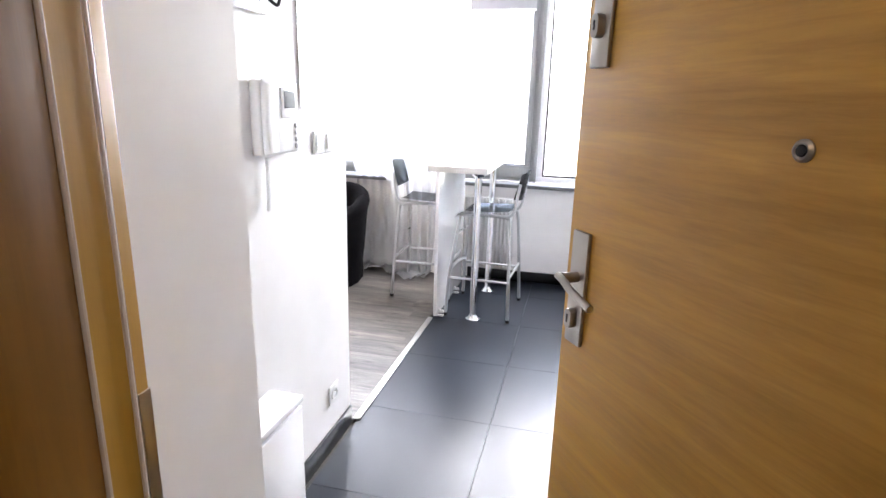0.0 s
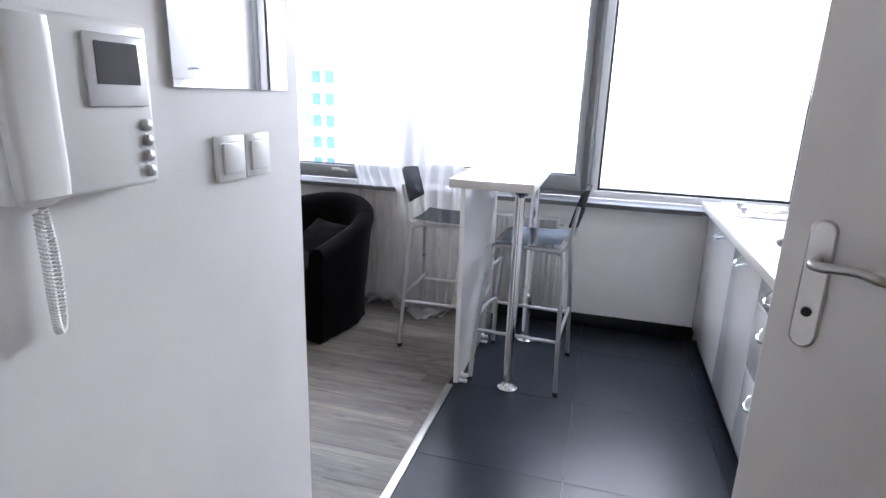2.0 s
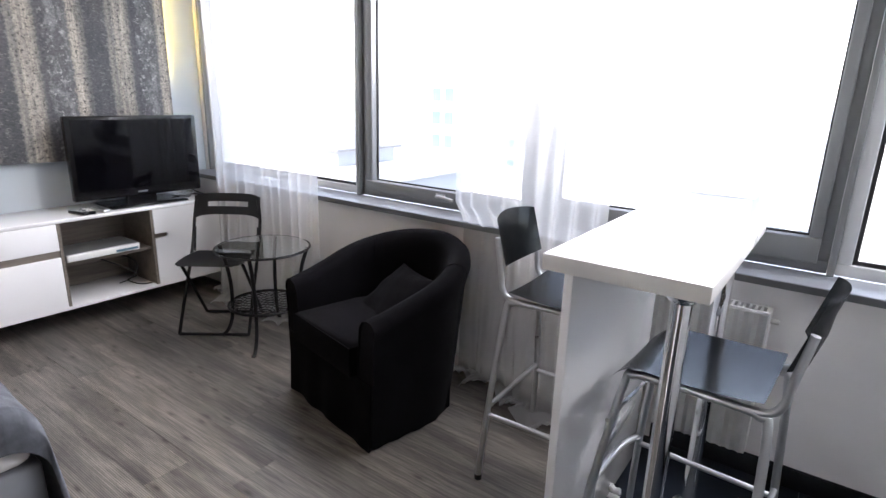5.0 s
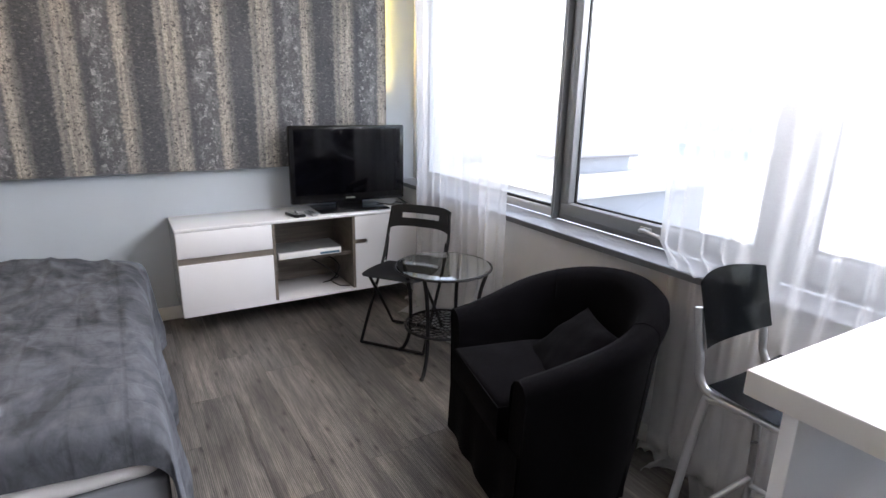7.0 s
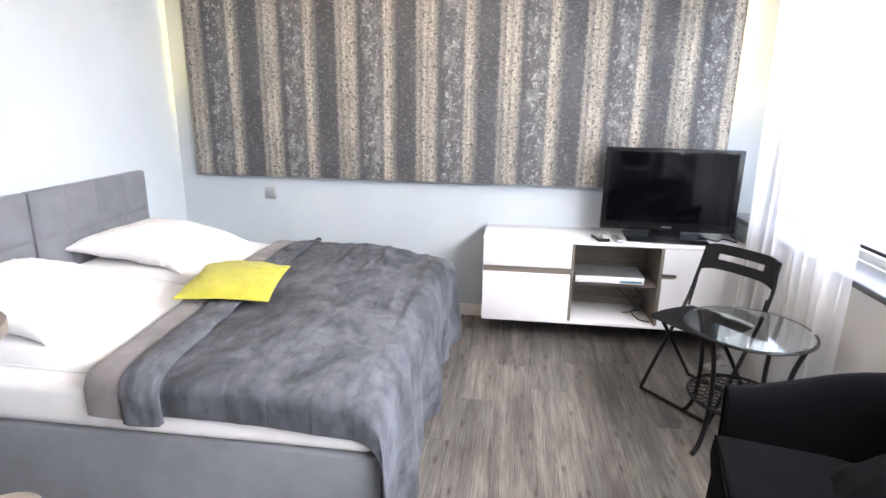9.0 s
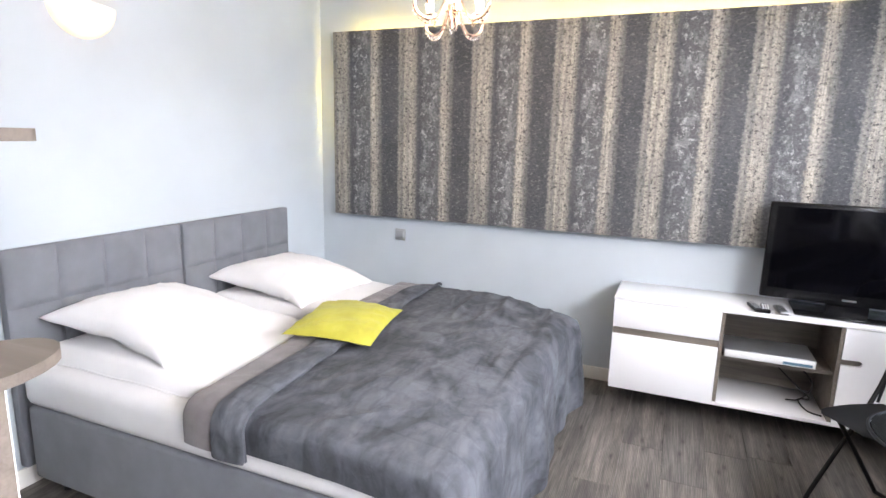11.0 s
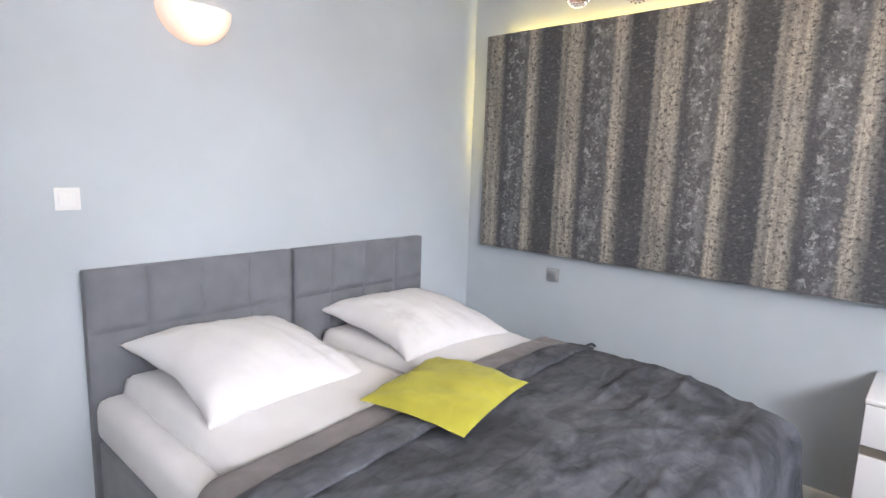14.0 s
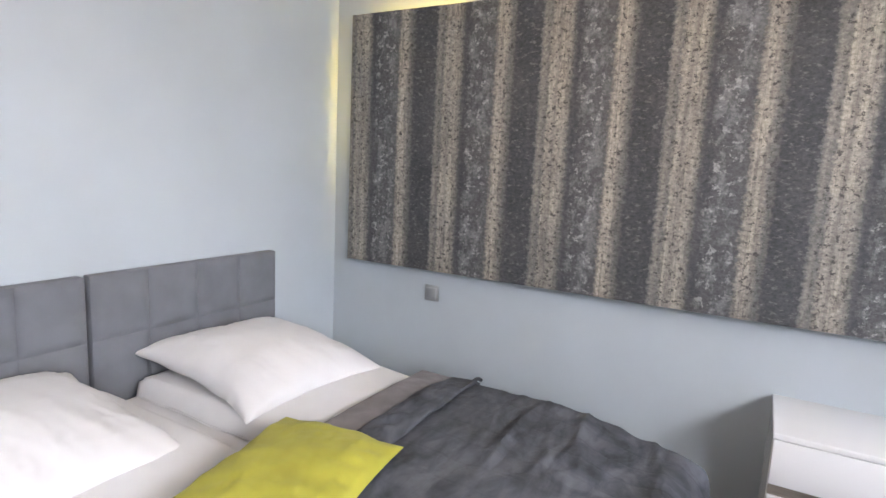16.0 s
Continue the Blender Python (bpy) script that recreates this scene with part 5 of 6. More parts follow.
part("logo_bar", B(0.0124, 0.0140, -0.03, 0.03, 0.072, 0.081), "tube", tv, "small silver mark")

stb = thing("media_player", "flat silver media player on the niche shelf", "media player", pose(-4.03, 3.67, 0.4105))
part("case", B(-0.12, 0.125, -0.21, 0.205, 0.001, 0.046, bevel=0.004), "tube", stb)
part("front", B(0.1255, 0.129, -0.205, 0.2, 0.004, 0.042, bevel=0.002), "plastic_white", stb, "pale front")
part("display", B(0.1292, 0.130, 0.06, 0.19, 0.010, 0.024), "facade_blue", stb, "bluish display window")
for i, (y, a) in enumerate(((3.585, 12), (3.63, -4), (3.70, 6))):
    r = thing("remote_control", ("black remote control on the television cabinet", "slim dark remote control on the television cabinet", "grey remote control on the television cabinet")[i], "remote control", pose(-3.965, y, CZ1 + 0.001, 0, 0, 90 + a - 90), "remote controls")
    part("case", B(-0.075, 0.07, -0.021, 0.021, 0.0, 0.018, bevel=0.006), ("black_metal", "black_gloss", "tube")[i], r)
    bm = bmesh.new()
    for k in range(5):
        for j in (-1, 0, 1):
            box(bm, -0.05 + k * 0.022, -0.04 + k * 0.022, j * 0.012 - 0.004, j * 0.012 + 0.004, 0.0182, 0.0198)
    part("keypad", bm, ("tube", "plastic_white", "rubber")[i], r, "small keys")
bm = bmesh.new()
tube(bm, smooth_path([(-4.27, 3.72, 0.33), (-4.1, 3.78, 0.30), (-4.02, 3.84, 0.26), (-4.05, 3.90, 0.2), (-4.1, 3.86, 0.165), (-3.98, 3.88, 0.16), (-3.94, 3.94, 0.16)], 8), 0.004, 7)
tube(bm, smooth_path([(-4.27, 3.80, 0.30), (-4.12, 3.86, 0.33), (-4.03, 3.90, 0.28), (-4.02, 3.85, 0.2), (-4.08, 3.80, 0.162)], 8), 0.004, 7)
single("cables", bm, "black_metal", "loose black cables in the niche of the cabinet", "cable")
bm = bmesh.new()
tube(bm, smooth_path([(-4.07, 4.2, CZ1 + 0.02), (-4.03, 4.3, CZ1 + 0.006), (-4.10, 4.36, CZ1 + 0.006), (-4.02, 4.41, CZ1 + 0.006), (-4.15, 4.44, CZ1 + 0.006), (-4.27, 4.42, CZ1 + 0.03)], 8), 0.004, 7)
single("television_cable", bm, "black_metal", "black cable lying beside the television", "cable")
single("junction_box", B(-4.271, -4.245, 3.60, 3.80, 0.30, 0.36, bevel=0.004), "plastic_white", "white socket strip inside the niche", "socket")

# ---- striped panel with light behind ----
pnl = thing("wall_panel", "large wall panel covered in striped grey and cream worn wallpaper, lit from behind", "wall panel", pose(WX, 0, 0))
bm = B(0.045, 0.075, 0.855, 4.345, 0.955, 2.21, bevel=0.002)
part("board", bm, "stripes", pnl)
part("batten", B(0.001, 0.0445, 1.0, 4.2, 1.05, 1.10), "panel_edge", pnl)
part("batten", B(0.001, 0.0445, 1.0, 4.2, 2.05, 2.10), "panel_edge", pnl)
part("light_strip", B(0.034, 0.0445, 1.0, 4.2, 2.150, 2.158), "led", pnl, "warm yellow light strip")
part("light_strip", B(0.034, 0.0445, 1.00, 1.008, 1.45, 2.14), "led", pnl, "warm yellow light strip")
part("light_strip", B(0.034, 0.0445, 4.300, 4.322, 1.5, 2.14), "led", pnl, "warm yellow light strip")
switch_plate("socket_plate", "brushed grey socket plate under the striped panel", pose(WX, 1.357, 0.826), 1, "tube", "tube")
switch_plate("light_switch", "white light switch on the pale blue wall beside the bed", pose(-2.03, SY, 1.288, 0, 0, 90), 1)

# ---- bed ----
bed = thing("bed", "upholstered grey double bed with two panelled headboards and white mattresses", "bed", pose(0, 0, 0))
BX0, BX1, BY0, BY1 = -3.79, -2.05, 0.80, 2.69
part("base", B(BX0, BX1, BY0, BY1 - 0.01, 0.075, 0.393, bevel=0.015, seg=3), "bed_cloth", bed, "grey upholstered base")
for x in (BX0 + 0.08, BX1 - 0.08):
    for y in (BY0 + 0.08, BY1 - 0.1):
        bm = bmesh.new()
        lathe(bm, [(0, 0), (0.022, 0), (0.026, 0.0745), (0, 0.0745)], 16, (x, y, 0))
        part("leg", bm, "black_metal", bed)
mid = (BX0 + BX1) / 2
for x0, x1 in ((BX0, mid - 0.006), (mid + 0.010, BX1)):
    h = part("headboard", B(x0, x1, SY + 0.004, SY + 0.05, 0.10, 1.028, bevel=0.006), "bed_cloth", bed, "grey headboard stitched into panels")
    cols = 4
    w = (x1 - x0) / cols
    for r, (z0, z1) in enumerate(((0.44, 0.784), (0.788, 1.026))):
        for c in range(cols):
            a0, a1 = x0 + c * w + 0.0015, x0 + (c + 1) * w - 0.0015
            rows = []
            for j in range(17):
                v = j / 16
                row = []
                for i in range(17):
                    u = i / 16
                    puff = (min(1, 9 * min(u, 1 - u)) * min(1, 8 * min(v, 1 - v))) ** 0.4
                    row.append((a0 + (a1 - a0) * u, SY + 0.051 + 0.014 * puff, z0 + (z1 - z0) * v))
                rows.append(row)
            bm = bmesh.new()
            sheet(bm, rows)
            part("panel", bm, "bed_cloth", h, "", 60)
for k, (x0, x1) in enumerate(((BX0 + 0.01, mid - 0.003), (mid + 0.003, BX1 + 0.004))):
    bm = B(x0, x1, BY0 - 0.02, BY1 - 0.02, 0.3935, 0.560, bevel=0.045, seg=5)
    part("mattress", bm, "linen", bed, "mattress in a white sheet", 60)


def rumple(x, y, amp):
    return amp * (noise.noise(Vector((x * 3.1, y * 3.7, 1.3))) + 0.5 * noise.noise(Vector((x * 8.0, y * 7.0, 4.1))) + 0.25 * noise.noise(Vector((x * 19.0, y * 15.0, 7.7))))


def laid_cloth(x0, x1, y0, y1, z, t, amp, nx=40, ny=40, round_edge=0.05, seed=0.0, plump=0.0):
    """A soft slab lying flat: rumpled top, rounded rim."""
    bm = bmesh.new()
    rows = []
    for j in range(ny + 1):
        v = j / ny
        row = []
        for i in range(nx + 1):
            u = i / nx
            x, y = x0 + (x1 - x0) * u, y0 + (y1 - y0) * v
            d = min(min(u, 1 - u) * (x1 - x0), min(v, 1 - v) * (y1 - y0))
            e = min(1, d / round_edge)
            k = max(0.0, min(1.0, (y - y0 - 0.5) / 0.35))
            h = (t + plump * (1 - k * k * (3 - 2 * k))) * math.sqrt(max(0, 1 - (1 - e) ** 2))
            row.append((x, y, z + h + rumple(x + seed, y, amp) * e))
        rows.append(row)
    sheet(bm, rows)
    return bm


for k, (x0, x1) in enumerate(((BX0 + 0.03, -3.04), (mid - 0.03, BX1 - 0.085))):
    dv = thing("folded_duvet", "white folded duvet lying flat on the mattress", "duvet", None, "duvets on the bed")
    part("cover", laid_cloth(x0, x1, BY0 - 0.01, 1.80, 0.540, 0.064, 0.006, 44, 60, 0.04, k * 5.0, 0.024), "linen", dv, "", 60)
    bm = bmesh.new()
    line = [(x1 + 0.001, y, 0.566 + 0.003 * math.sin(y * 19 + k)) for y in [BY0 + 0.04 + 0.93 * i / 30 for i in range(31)]]
    tube(bm, line, 0.0035, 6)
    part("seam", bm, "linen", dv, "stitched side seam", 60)

# bedspread: grid over the top, dropping over both long sides and the foot
def ease(k):
    k = max(0.0, min(1.0, k))
    return k * k * (3 - 2 * k)


SPREAD_SIDE, SPREAD_HANG = 0.05, 0.125


def spread_point(u, v, lift=0.0):
    """u across the bed (0 at the wall side), v from the folded edge to the foot hem; both in metres."""
    width, top = BX1 - BX0, 0.612 + lift
    uu = u - SPREAD_SIDE
    near = max(0.0, min(1.0, uu / width))
    y = 1.61 + v + 0.10 * near ** 2.2 * max(0, 1 - v / 0.9)
    r = 0.045
    x, z = BX0 + uu, top
    if uu > width - 0.02:
        over = uu - (width - 0.02)
        a = min(over / r, math.pi / 2)
        x = BX1 - 0.02 + (r + lift) * math.sin(a)
        z = 0.612 - r + (r + lift) * math.cos(a) - max(0, over - r * math.pi / 2)
    elif uu < 0.0:
        over = -uu
        a = min(over / r, math.pi / 2)
        x = BX0 - (r + lift) * math.sin(a)
        z = 0.612 - r + (r + lift) * math.cos(a) - max(0, over - r * math.pi / 2)
    edge = BY1 - 0.06 - 0.035 * near
    drop = 0.0
    if y > edge:
        over = y - edge
        rr = 0.085
        a = min(over / rr, math.pi / 2)
        drop = rr * (1 - math.cos(a)) + max(0, over - rr * math.pi / 2)
        flare = min(1, drop / 0.45)
        y = edge + rr * math.sin(a) + 0.035 * flare
        z -= drop
        # soft hanging folds, deeper towards the hem
        y += 0.022 * flare * math.sin(uu * 9.0 + 1.0 + 2 * noise.noise(Vector((uu * 2, 0.3, 0)))) + 0.01 * flare * math.sin(uu * 23.0)
        if uu < 0.0:
            x -= 0.04 * flare
        if uu > width - 0.16:
            k = ease((uu - width + 0.16) / 0.2)
            x += 0.045 * flare * k
            y += 0.03 * flare * k
    # slow hollows, crosswise crumples in the far half, a few slanting creases in the near half
    q = y + drop
    w = 0.011 * noise.noise(Vector((x * 2.3, q * 2.6, 1.3))) + 0.0035 * noise.noise(Vector((x * 9.0, q * 8.0, 4.1)))
    far = ease((-2.55 - x) / 0.5) * ease((q - 1.95) / 0.2)
    for fx, fy, amp, sd in ((1.6, 7.5, 0.022, 2.0), (3.2, 14.0, 0.010, 7.0)):
        rid = 1 - abs(noise.noise(Vector((x * fx + 0.5 * q, q * fy - 1.2 * x, sd))))
        w += amp * far * (rid ** 4 - 0.45) * ease(0.55 + 1.5 * noise.noise(Vector((x * 2.1, q * 1.7, sd + 3))))
    for ang, fr, amp, sd in ((0.5, 3.4, 0.013, 1.0), (-0.6, 4.5, 0.010, 9.0), (1.1, 6.5, 0.006, 17.0)):
        p1 = x * math.cos(ang) + q * math.sin(ang)
        p2 = -x * math.sin(ang) + q * math.cos(ang)
        rid = 1 - abs(noise.noise(Vector((p1 * fr * 0.4, p2 * fr * 1.5, sd))))
        w += amp * max(0, rid) ** 5 * ease(0.2 + 1.6 * noise.noise(Vector((x * 1.9, q * 1.9, sd + 3))))
    # shallow quilting
    w += 0.0009 * (min(abs(math.sin(x * math.pi / 0.108)), abs(math.sin(q * math.pi / 0.136))) ** 0.4 - 0.6)
    k = max(0.0, min(1.0, 1 - (top - z) / (0.07 + lift)))
    z -= 0.028 * ease((q - 2.2) / 0.5) * ease(1 - drop / 0.5)
    z -= 0.035 * ease((BX0 + 0.34 - x) / 0.3) * ease((q - 2.25) / 0.4) * ease(1 - drop / 0.5)
    z += k * w
    if uu > width - 0.05:
        x += (1 - k) * w * 0.6
    if drop > 0:
        y += (1 - k) * w * 0.4
    return Vector((x, y, max(z, 0.03)))


NU, NV = 210, 180
U, V = (BX1 - BX0) + SPREAD_SIDE + SPREAD_HANG, (BY1 - 1.60) + 0.52
bm = bmesh.new()
sheet(bm, [[spread_point(U * i / NU, V * j / NV) for i in range(NU + 1)] for j in range(NV + 1)])
thicken(bm, 0.006)
bs = thing("bedspread", "rumpled slate grey quilted bedspread with its taupe lining turned back", "bedspread", pose(0, 0, 0))
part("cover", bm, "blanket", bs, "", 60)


def turned_band(v0, v1, lift, rows_n, amp, sd, over):
    """A strip of cloth lying on the spread between two wavering lines, thick at its folded edge."""
    bm = bmesh.new()
    rows = []
    for j in range(rows_n + 1):
        t = j / rows_n
        row = []
        for i in range(NU + 1):
            f = i / NU
            u = 0.02 + (U + over - 0.02) * f
            wav = 0.012 * noise.noise(Vector((f * 7.0, 0.0, sd))) + 0.006 * noise.noise(Vector((f * 19.0, 0.0, sd)))
            a, b = v0(f), v1(f)
            v = a + (b - a) * t + wav * t
            crum = amp * (noise.noise(Vector((f * 26.0, t * 2.2 + f * 6, sd + 1))) + 0.5 * noise.noise(Vector((f * 55.0, t * 4.0, sd + 2)))) * math.sin(math.pi * min(1, t * 1.1 + 0.02))
            full = 0.3 + 0.7 * ease(f * 9)
            row.append(spread_point(u, v, (lift + 0.010 * math.sin(math.pi * t) ** 0.5 + crum) * full))
        rows.append(row)
    sheet(bm, rows)
    return thicken(bm, 0.008)


part("lining", turned_band(lambda f: 0.0, lambda f: 0.17 + 0.03 * f * f, 0.012, 14, 0.004, 3.0, 0.010), "blanket_back", bs, "taupe lining turned back", 60)
part("turned_edge", turned_band(lambda f: 0.14 + 0.015 * f * f, lambda f: 0.26 + 0.04 * f * f, 0.030, 14, 0.011, 8.0, 0.018), "blanket", bs, "crumpled edge folded over the lining", 60)
bm = bmesh.new()
line = [spread_point(0.02 + (U + 0.012 - 0.02) * i / 120, 0.258 + 0.04 * (i / 120) ** 2 + 0.012 * noise.noise(Vector((i / 120 * 7.0, 0.0, 8.0))) + 0.006 * noise.noise(Vector((i / 120 * 19.0, 0.0, 8.0))), 0.022) for i in range(121)]
tube(bm, line, 0.008, 8)
part("hem", bm, "blanket", bs, "rolled hem of the bedspread", 70)

# pillows
single("bed_pillow", cushion_mesh(0.352, 0.342, 0.122, 0.14, 72, 0.02, 0.42, 0.004, 1, 0.005), "linen", "plump white pillow lying against the headboard", "pillow", pose(-2.51, 1.10, 0.682, -9, -4, 3), "bed pillows", "", 70)
single("bed_pillow", cushion_mesh(0.352, 0.342, 0.116, 0.14, 72, 0.02, 0.42, 0.004, 2, 0.006), "linen", "plump white pillow lying against the headboard", "pillow", pose(-3.40, 1.11, 0.675, -7, -2, -3), "bed pillows", "", 70)
single("cushion", cushion_mesh(0.245, 0.20, 0.045, 0.045, 40, 0.01, 0.45, 0.003, 7, 0.006), "lime", "lime green cotton cushion lying on the turned-back bedspread", "cushion", pose(-2.862, 1.808, 0.676, -2, 1, 11), "", "", 70)

# ---- lamps ----
sc = thing("wall_lamp", "lit half-bowl wall lamp on the pale blue wall", "wall lamp", pose(-2.507, SY, 2.03))
rows = []
for j in range(13):
    a = j / 12 * math.pi / 2
    rows.append([(0.15 * math.cos(t) * math.cos(a), 0.002 + 0.105 * math.sin(t) * math.cos(a), -0.137 * math.sin(a)) for t in [k / 24 * math.pi for k in range(25)]])
bm = bmesh.new()
sheet(bm, rows)
bmesh.ops.remove_doubles(bm, verts=bm.verts, dist=0.0008)
part("shade", bm, "sconce", sc, "glowing frosted bowl", 70)
part("back_plate", B(-0.05, 0.05, 0.0008, 0.006, -0.06, 0.03, bevel=0.002), "plastic_white", sc)

ch = thing("chandelier", "chandelier with curled rosy metal arms and crystal beads, lit", "chandelier", pose(-2.86, 2.30, 1.90))
bm = bmesh.new()
lathe(bm, [(0, 0.08), (0.03, 0.08), (0.018, 0.13), (0.012, 0.3), (0.012, 0.655), (0.05, 0.665), (0.055, 0.699), (0, 0.699)], 20)
part("stem", bm, "copper", ch)
for k in range(6):
    a = k * math.tau / 6 + 0.3
    ca, sa = math.cos(a), math.sin(a)
    low = 0.0 if k % 2 == 0 else 0.045
    prof = [(r * (1.0 if k % 2 else 0.82), z + low) for r, z in ((0.015, 0.115), (0.045, 0.045), (0.075, 0.006), (0.115, 0.0), (0.152, 0.022), (0.160, 0.060), (0.138, 0.085), (0.108, 0.075), (0.105, 0.048))]
    bm = bmesh.new()
    tube(bm, smooth_path([(r * ca, r * sa, z) for r, z in prof], 6), 0.006, 8)
    arm = part("arm", bm, "copper", ch, "curled rosy metal arm")
    bm = bmesh.new()
    for q in smooth_path([(r * ca, r * sa, z - 0.012) for r, z in prof[1:]], 3):
        lathe(bm, [(0, -0.008), (0.0075, 0), (0, 0.008)], 6, q)
    part("beads", bm, "crystal", arm, "faceted crystal beads")
    bm = bmesh.new()
    lathe(bm, [(0, 0.12), (0.012, 0.12), (0.016, 0.145), (0.009, 0.17), (0, 0.18)], 12, (prof[6][0] * ca, prof[6][0] * sa, prof[6][1] - 0.115))
    part("bulb", bm, "bulb", arm, "small lit bulb")

_d = bpy.data.lights.new("chandelier_light", "POINT")
_d.energy, _d.color, _d.shadow_soft_size = 2.2, (1.0, 0.74, 0.48), 0.12
new("chandelier_light", _d).location = (-2.86, 2.30, 2.10)

cl = thing("ceiling_light", "round warm ceiling light of the corridor outside the entrance", "ceiling light", pose(0.1, -0.75, CEIL))
bm = bmesh.new()
lathe(bm, [(0, -0.001), (0.17, -0.001), (0.17, -0.03), (0.16, -0.034), (0, -0.034)], 32)
part("base", bm, "plastic_white", cl)
bm = bmesh.new()
lathe(bm, [(0.158, -0.0345), (0.15, -0.06), (0.11, -0.085), (0.05, -0.098), (0, -0.1)], 32)
part("diffuser", bm, "corridor_glow", cl, "glowing frosted bowl")

# ---- curtains ----
def curtain(x0, x1, y, folds, seed, label, pressed=-9.0):
    bm = bmesh.new()
    rng = random.Random(seed)
    ph = [rng.uniform(0, 6.28) for _ in range(4)]
    n, m = int(folds * 14), 34
    rows = []
    for j in range(m + 1):
        z = 2.56 - 2.53 * j / m
        row = []
        for i in range(n + 1):
            u = i / n
            a = u * folds * math.tau
            amp = 0.028 * (0.7 + 0.5 * math.sin(u * 9 + ph[0])) * (0.85 + 0.25 * math.sin(z * 1.3 + ph[1]))
            xx = x0 + (x1 - x0) * u + 0.012 * math.sin(z * 2.1 + ph[2] + u * 5)
            yy = y + amp * math.sin(a + 0.5 * math.sin(z * 1.7 + ph[3])) + 0.012 * math.sin(a * 0.37 + z)
            if j > m - 5:
                k = (j - m + 5) / 5
                yy += -0.06 * k * (0.5 + 0.5 * math.sin(u * 11 + ph[1]))
                xx += 0.03 * k * math.sin(u * 17 + ph[2])
            # pushed back by the armchair that stands before it
            k = max(0.0, min(1.0, (pressed - xx) / 0.15)) * max(0.0, min(1.0, (0.92 - z) / 0.1))
            yy += k * (y + 0.088 + 0.25 * (yy - y) - yy)
            row.append((xx, yy, z))
        rows.append(row)
    # the hem lies bunched on the floor
    last = rows[-1]
    for s in range(1, 5):
        row = []
        for i, (x, yv, z) in enumerate(last):
            u = i / n
            row.append((x + 0.02 * math.sin(i * 0.31 + s), yv - 0.03 * s * (0.6 + 0.5 * math.sin(u * 23 + s)), 0.03 + 0.035 * abs(math.sin(i * 0.23 + s * 1.1)) - 0.006 * s))
        rows.append(row)
    sheet(bm, rows)
    c = thing("curtain", label, "curtain", pose(0, 0, 0), "sheer window curtains")
    part("cloth", bm, "sheer", c, "", 180)
    return c


curtain(-3.82, -2.80, 4.375, 11, 1, "sheer white voile curtain hanging to the floor beside the television")
curtain(-1.86, -1.12, 4.375, 9, 2, "sheer white voile curtain bunched on the floor behind a bar stool", -1.45)
rail = structure("curtain_rail", B(WX + 0.02, 0.85, 4.36, 4.39, 2.57, 2.598), "plastic_white", "white curtain rail on the ceiling", "curtain rail")

# ---- open end shelf at the partition ----
es = thing("corner_shelf", "tall light wood end shelf with rounded boards and white edging", "shelf", pose(0, 0, 0))
part("side_panel", B(-1.335, -1.055, 2.03, 2.048, 0.0, 1.95), "shelf_wood", es, "light wood back panel")
part("edging", B(-1.3375, -1.3352, 2.029, 2.049, 0.0, 1.95), "lacquer", es, "white edge band")
for z in (0.04, 0.38, 0.75, 1.13, 1.50, 1.86):
    ol = [(-1.06, 2.0485), (-1.06, 2.25), (-1.22, 2.25)]
    ol += [(-1.22 - 0.15 * math.sin(a), 2.149 + 0.101 * math.cos(a)) for a in [k * math.pi / 12 for k in range(1, 12)]]
    ol += [(-1.22, 2.0485)]
    bm = bmesh.new()
    prism(bm, ol, z - 0.02, z)
    part("shelf", bm, "shelf_wood", es, "rounded light wood shelf")

# ---- outside ----
structure("ground", B(-400, 400, 5.5, 900, -18.2, -18.0), "ground", "pale street level far below the window", "ground")


def block(name, cx, cy, w, d, top, storeys, bays, mat, label, glaz="facade_blue"):
    b = thing(name, label, "building", pose(cx, cy, -18.0))
    h = top + 18.0
    part("wall", B(-w / 2, w / 2, 0, d, 0, h), mat, b)
    part("parapet", B(-w / 2 - 0.1, w / 2 + 0.1, -0.1, d + 0.1, h, h + 0.35), mat, b)
    sh, bw = h / storeys, w / bays
    me = None
    for s in range(storeys):
        for k in range(bays):
            if (s + 0.5) * sh < h - 16:
                continue
            if me is None:
                me = mesh_of("window", B(-bw * 0.32, bw * 0.32, -0.06, -0.005, -sh * 0.28, sh * 0.28), glaz)
            o = new("window", me)
            o.parent = b
            o.location = (-w / 2 + (k + 0.5) * bw, 0, (s + 0.5) * sh)
    return b


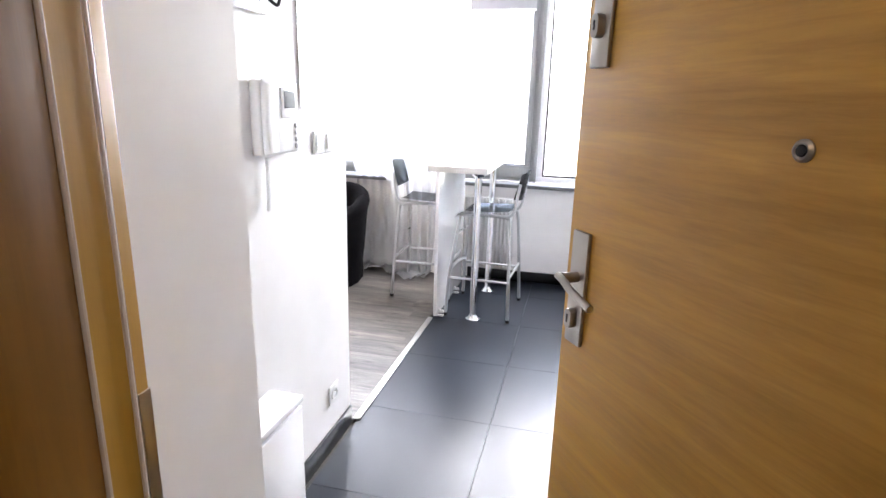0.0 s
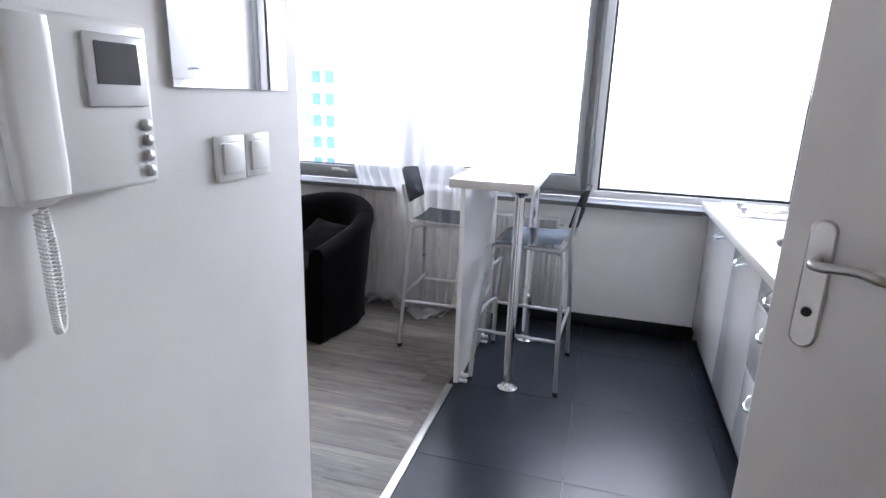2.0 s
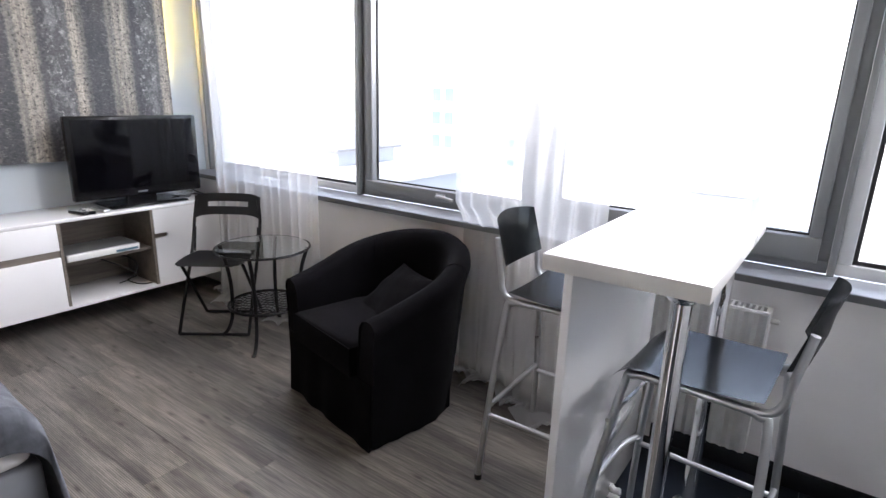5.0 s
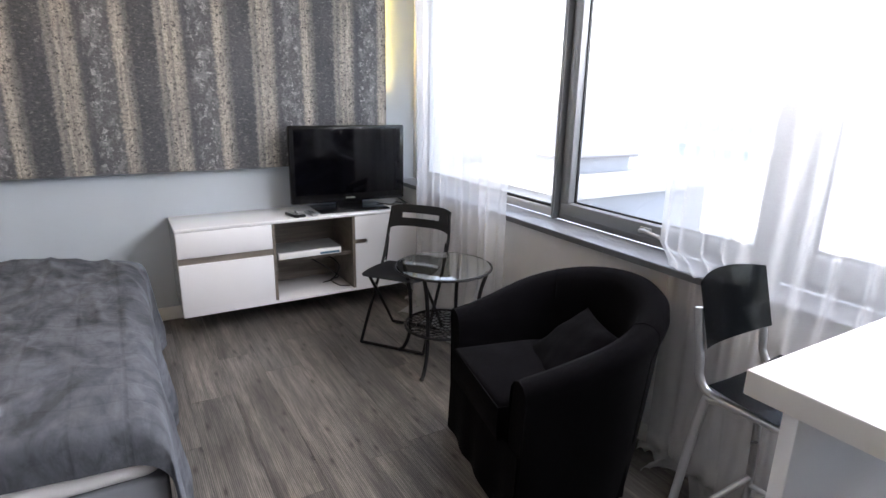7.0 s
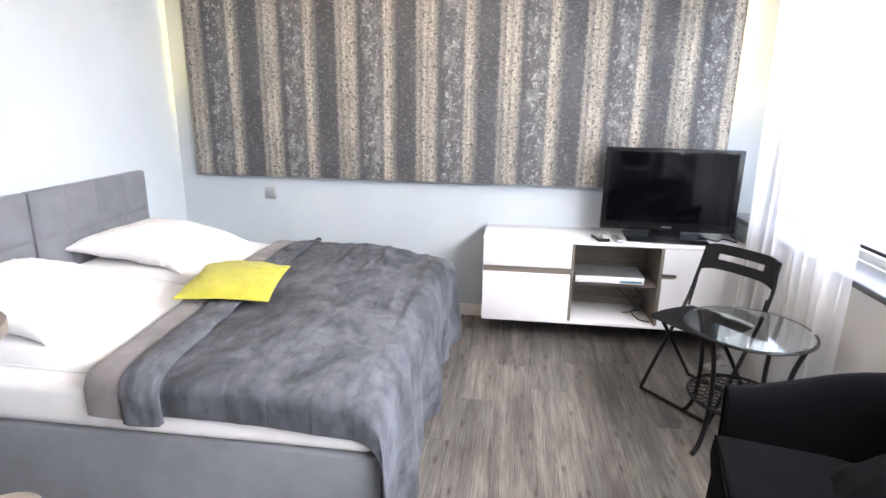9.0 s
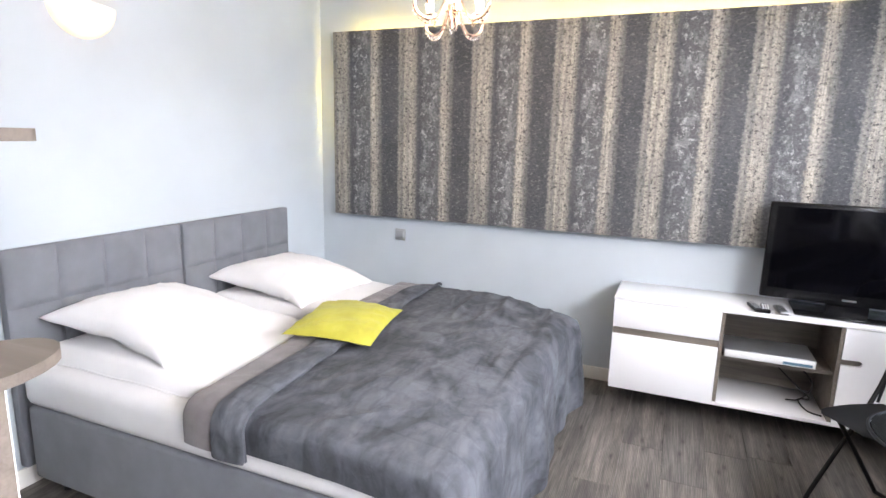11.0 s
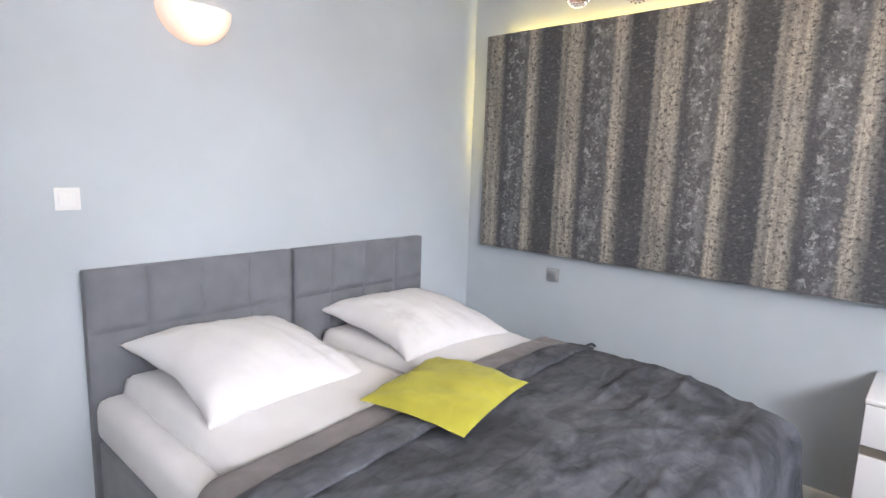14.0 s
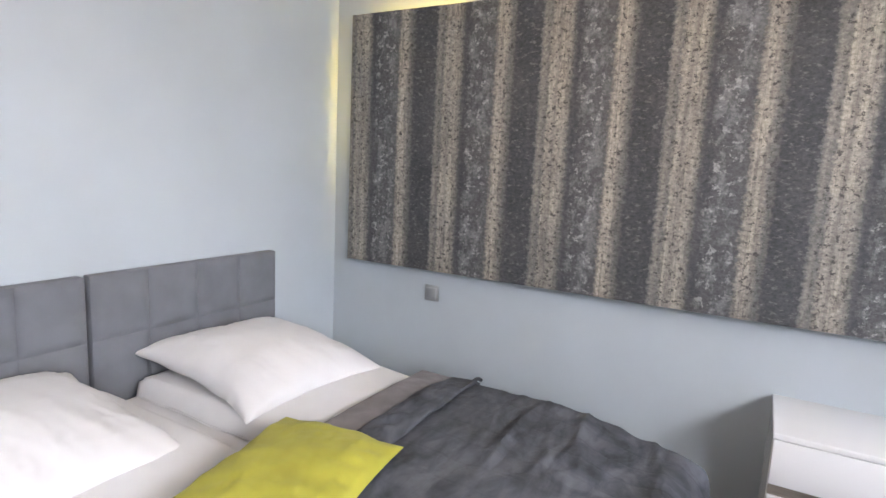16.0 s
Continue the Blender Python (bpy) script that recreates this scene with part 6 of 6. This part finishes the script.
block("office_tower", -32.6, 62, 3.4, 6, 4.4, 9, 2, "facade", "narrow pale stair tower with blue glazing across the street")
block("apartment_building", -40.5, 63, 12, 12, 2.6, 7, 6, "facade", "pale apartment building across the street", "facade_pale_blue")
block("low_building", -24, 34, 30, 14, -5.4, 4, 12, "facade", "low pale building with a flat roof below the window", "facade_grey")
block("long_building", 12, 66, 44, 14, 1.5, 7, 14, "facade", "long pale building across the street", "facade_grey")
hut = thing("roof_hut", "grey plant room on a lower flat roof", "building", pose(-4.8, 30, -6.0))
part("wall", B(-1.3, 1.3, 0, 3, 0, 3.3), "facade_slate", hut)
part("roof", B(-1.45, 1.45, -0.15, 3.15, 3.3, 3.45), "facade", hut)
nb = thing("neighbouring_roof", "pale roof edge of the neighbouring wing with grey walls below", "building", pose(-13.2, 14.0, -18.0))
part("wall", B(-4.0, 0.9, 0, 6, 0, 16.55), "facade_slate", nb)
part("roof", B(-4.3, 1.1, -0.25, 6.2, 16.56, 16.95), "facade", nb)
part("dormer", B(-2.4, -0.8, 1.2, 4.0, 16.96, 17.45), "facade_slate", nb)
part("dormer_roof", B(-2.6, -0.6, 1.0, 4.2, 17.455, 17.53), "roofing", nb)

# ---- pieces of the floors ----
floor_k = bpy.data.objects["floor_kitchen"]
tile_meshes = {}
xs = [-0.90, -0.30, 0.30, 0.90]
ys = [0.42, 1.08, 1.68, 2.28, 2.89, 3.50, 4.10, 4.50]
for i in range(3):
    for j in range(7):
        w, d = xs[i + 1] - xs[i] - 0.0010, ys[j + 1] - ys[j] - 0.0010
        key = (round(w, 3), round(d, 3))
        if key not in tile_meshes:
            tile_meshes[key] = mesh_of("tile", B(-w / 2, w / 2, -d / 2, d / 2, -0.0075, 0.0, bevel=0.0007, seg=1), "tile")
        o = new("tile", tile_meshes[key])
        o.parent = floor_k
        o.location = ((xs[i] + xs[i + 1]) / 2, (ys[j] + ys[j + 1]) / 2, 0)
floor_l = bpy.data.objects["floor_living"]
PW, PL = 0.193, 1.285
rng = random.Random(5)
y = SY
plank_meshes = {}
while y < NY - 0.01:
    w = min(PW, NY - y)
    x = WX - rng.uniform(0, PL * 0.9)
    while x < -0.92:
        a, b = max(x, WX), min(x + PL, -0.92)
        if b - a > 0.03:
            key = (round(b - a, 3), round(w, 3))
            if key not in plank_meshes:
                L, W2 = key[0] - 0.0006, key[1] - 0.0006
                plank_meshes[key] = mesh_of("plank", B(-L / 2, L / 2, -W2 / 2, W2 / 2, -0.0115, 0.0, bevel=0.0006, seg=1), "plank")
            o = new("plank", plank_meshes[key])
            o.parent = floor_l
            o.location = ((a + b) / 2, y + w / 2, 0)
        x += PL
    y += PW
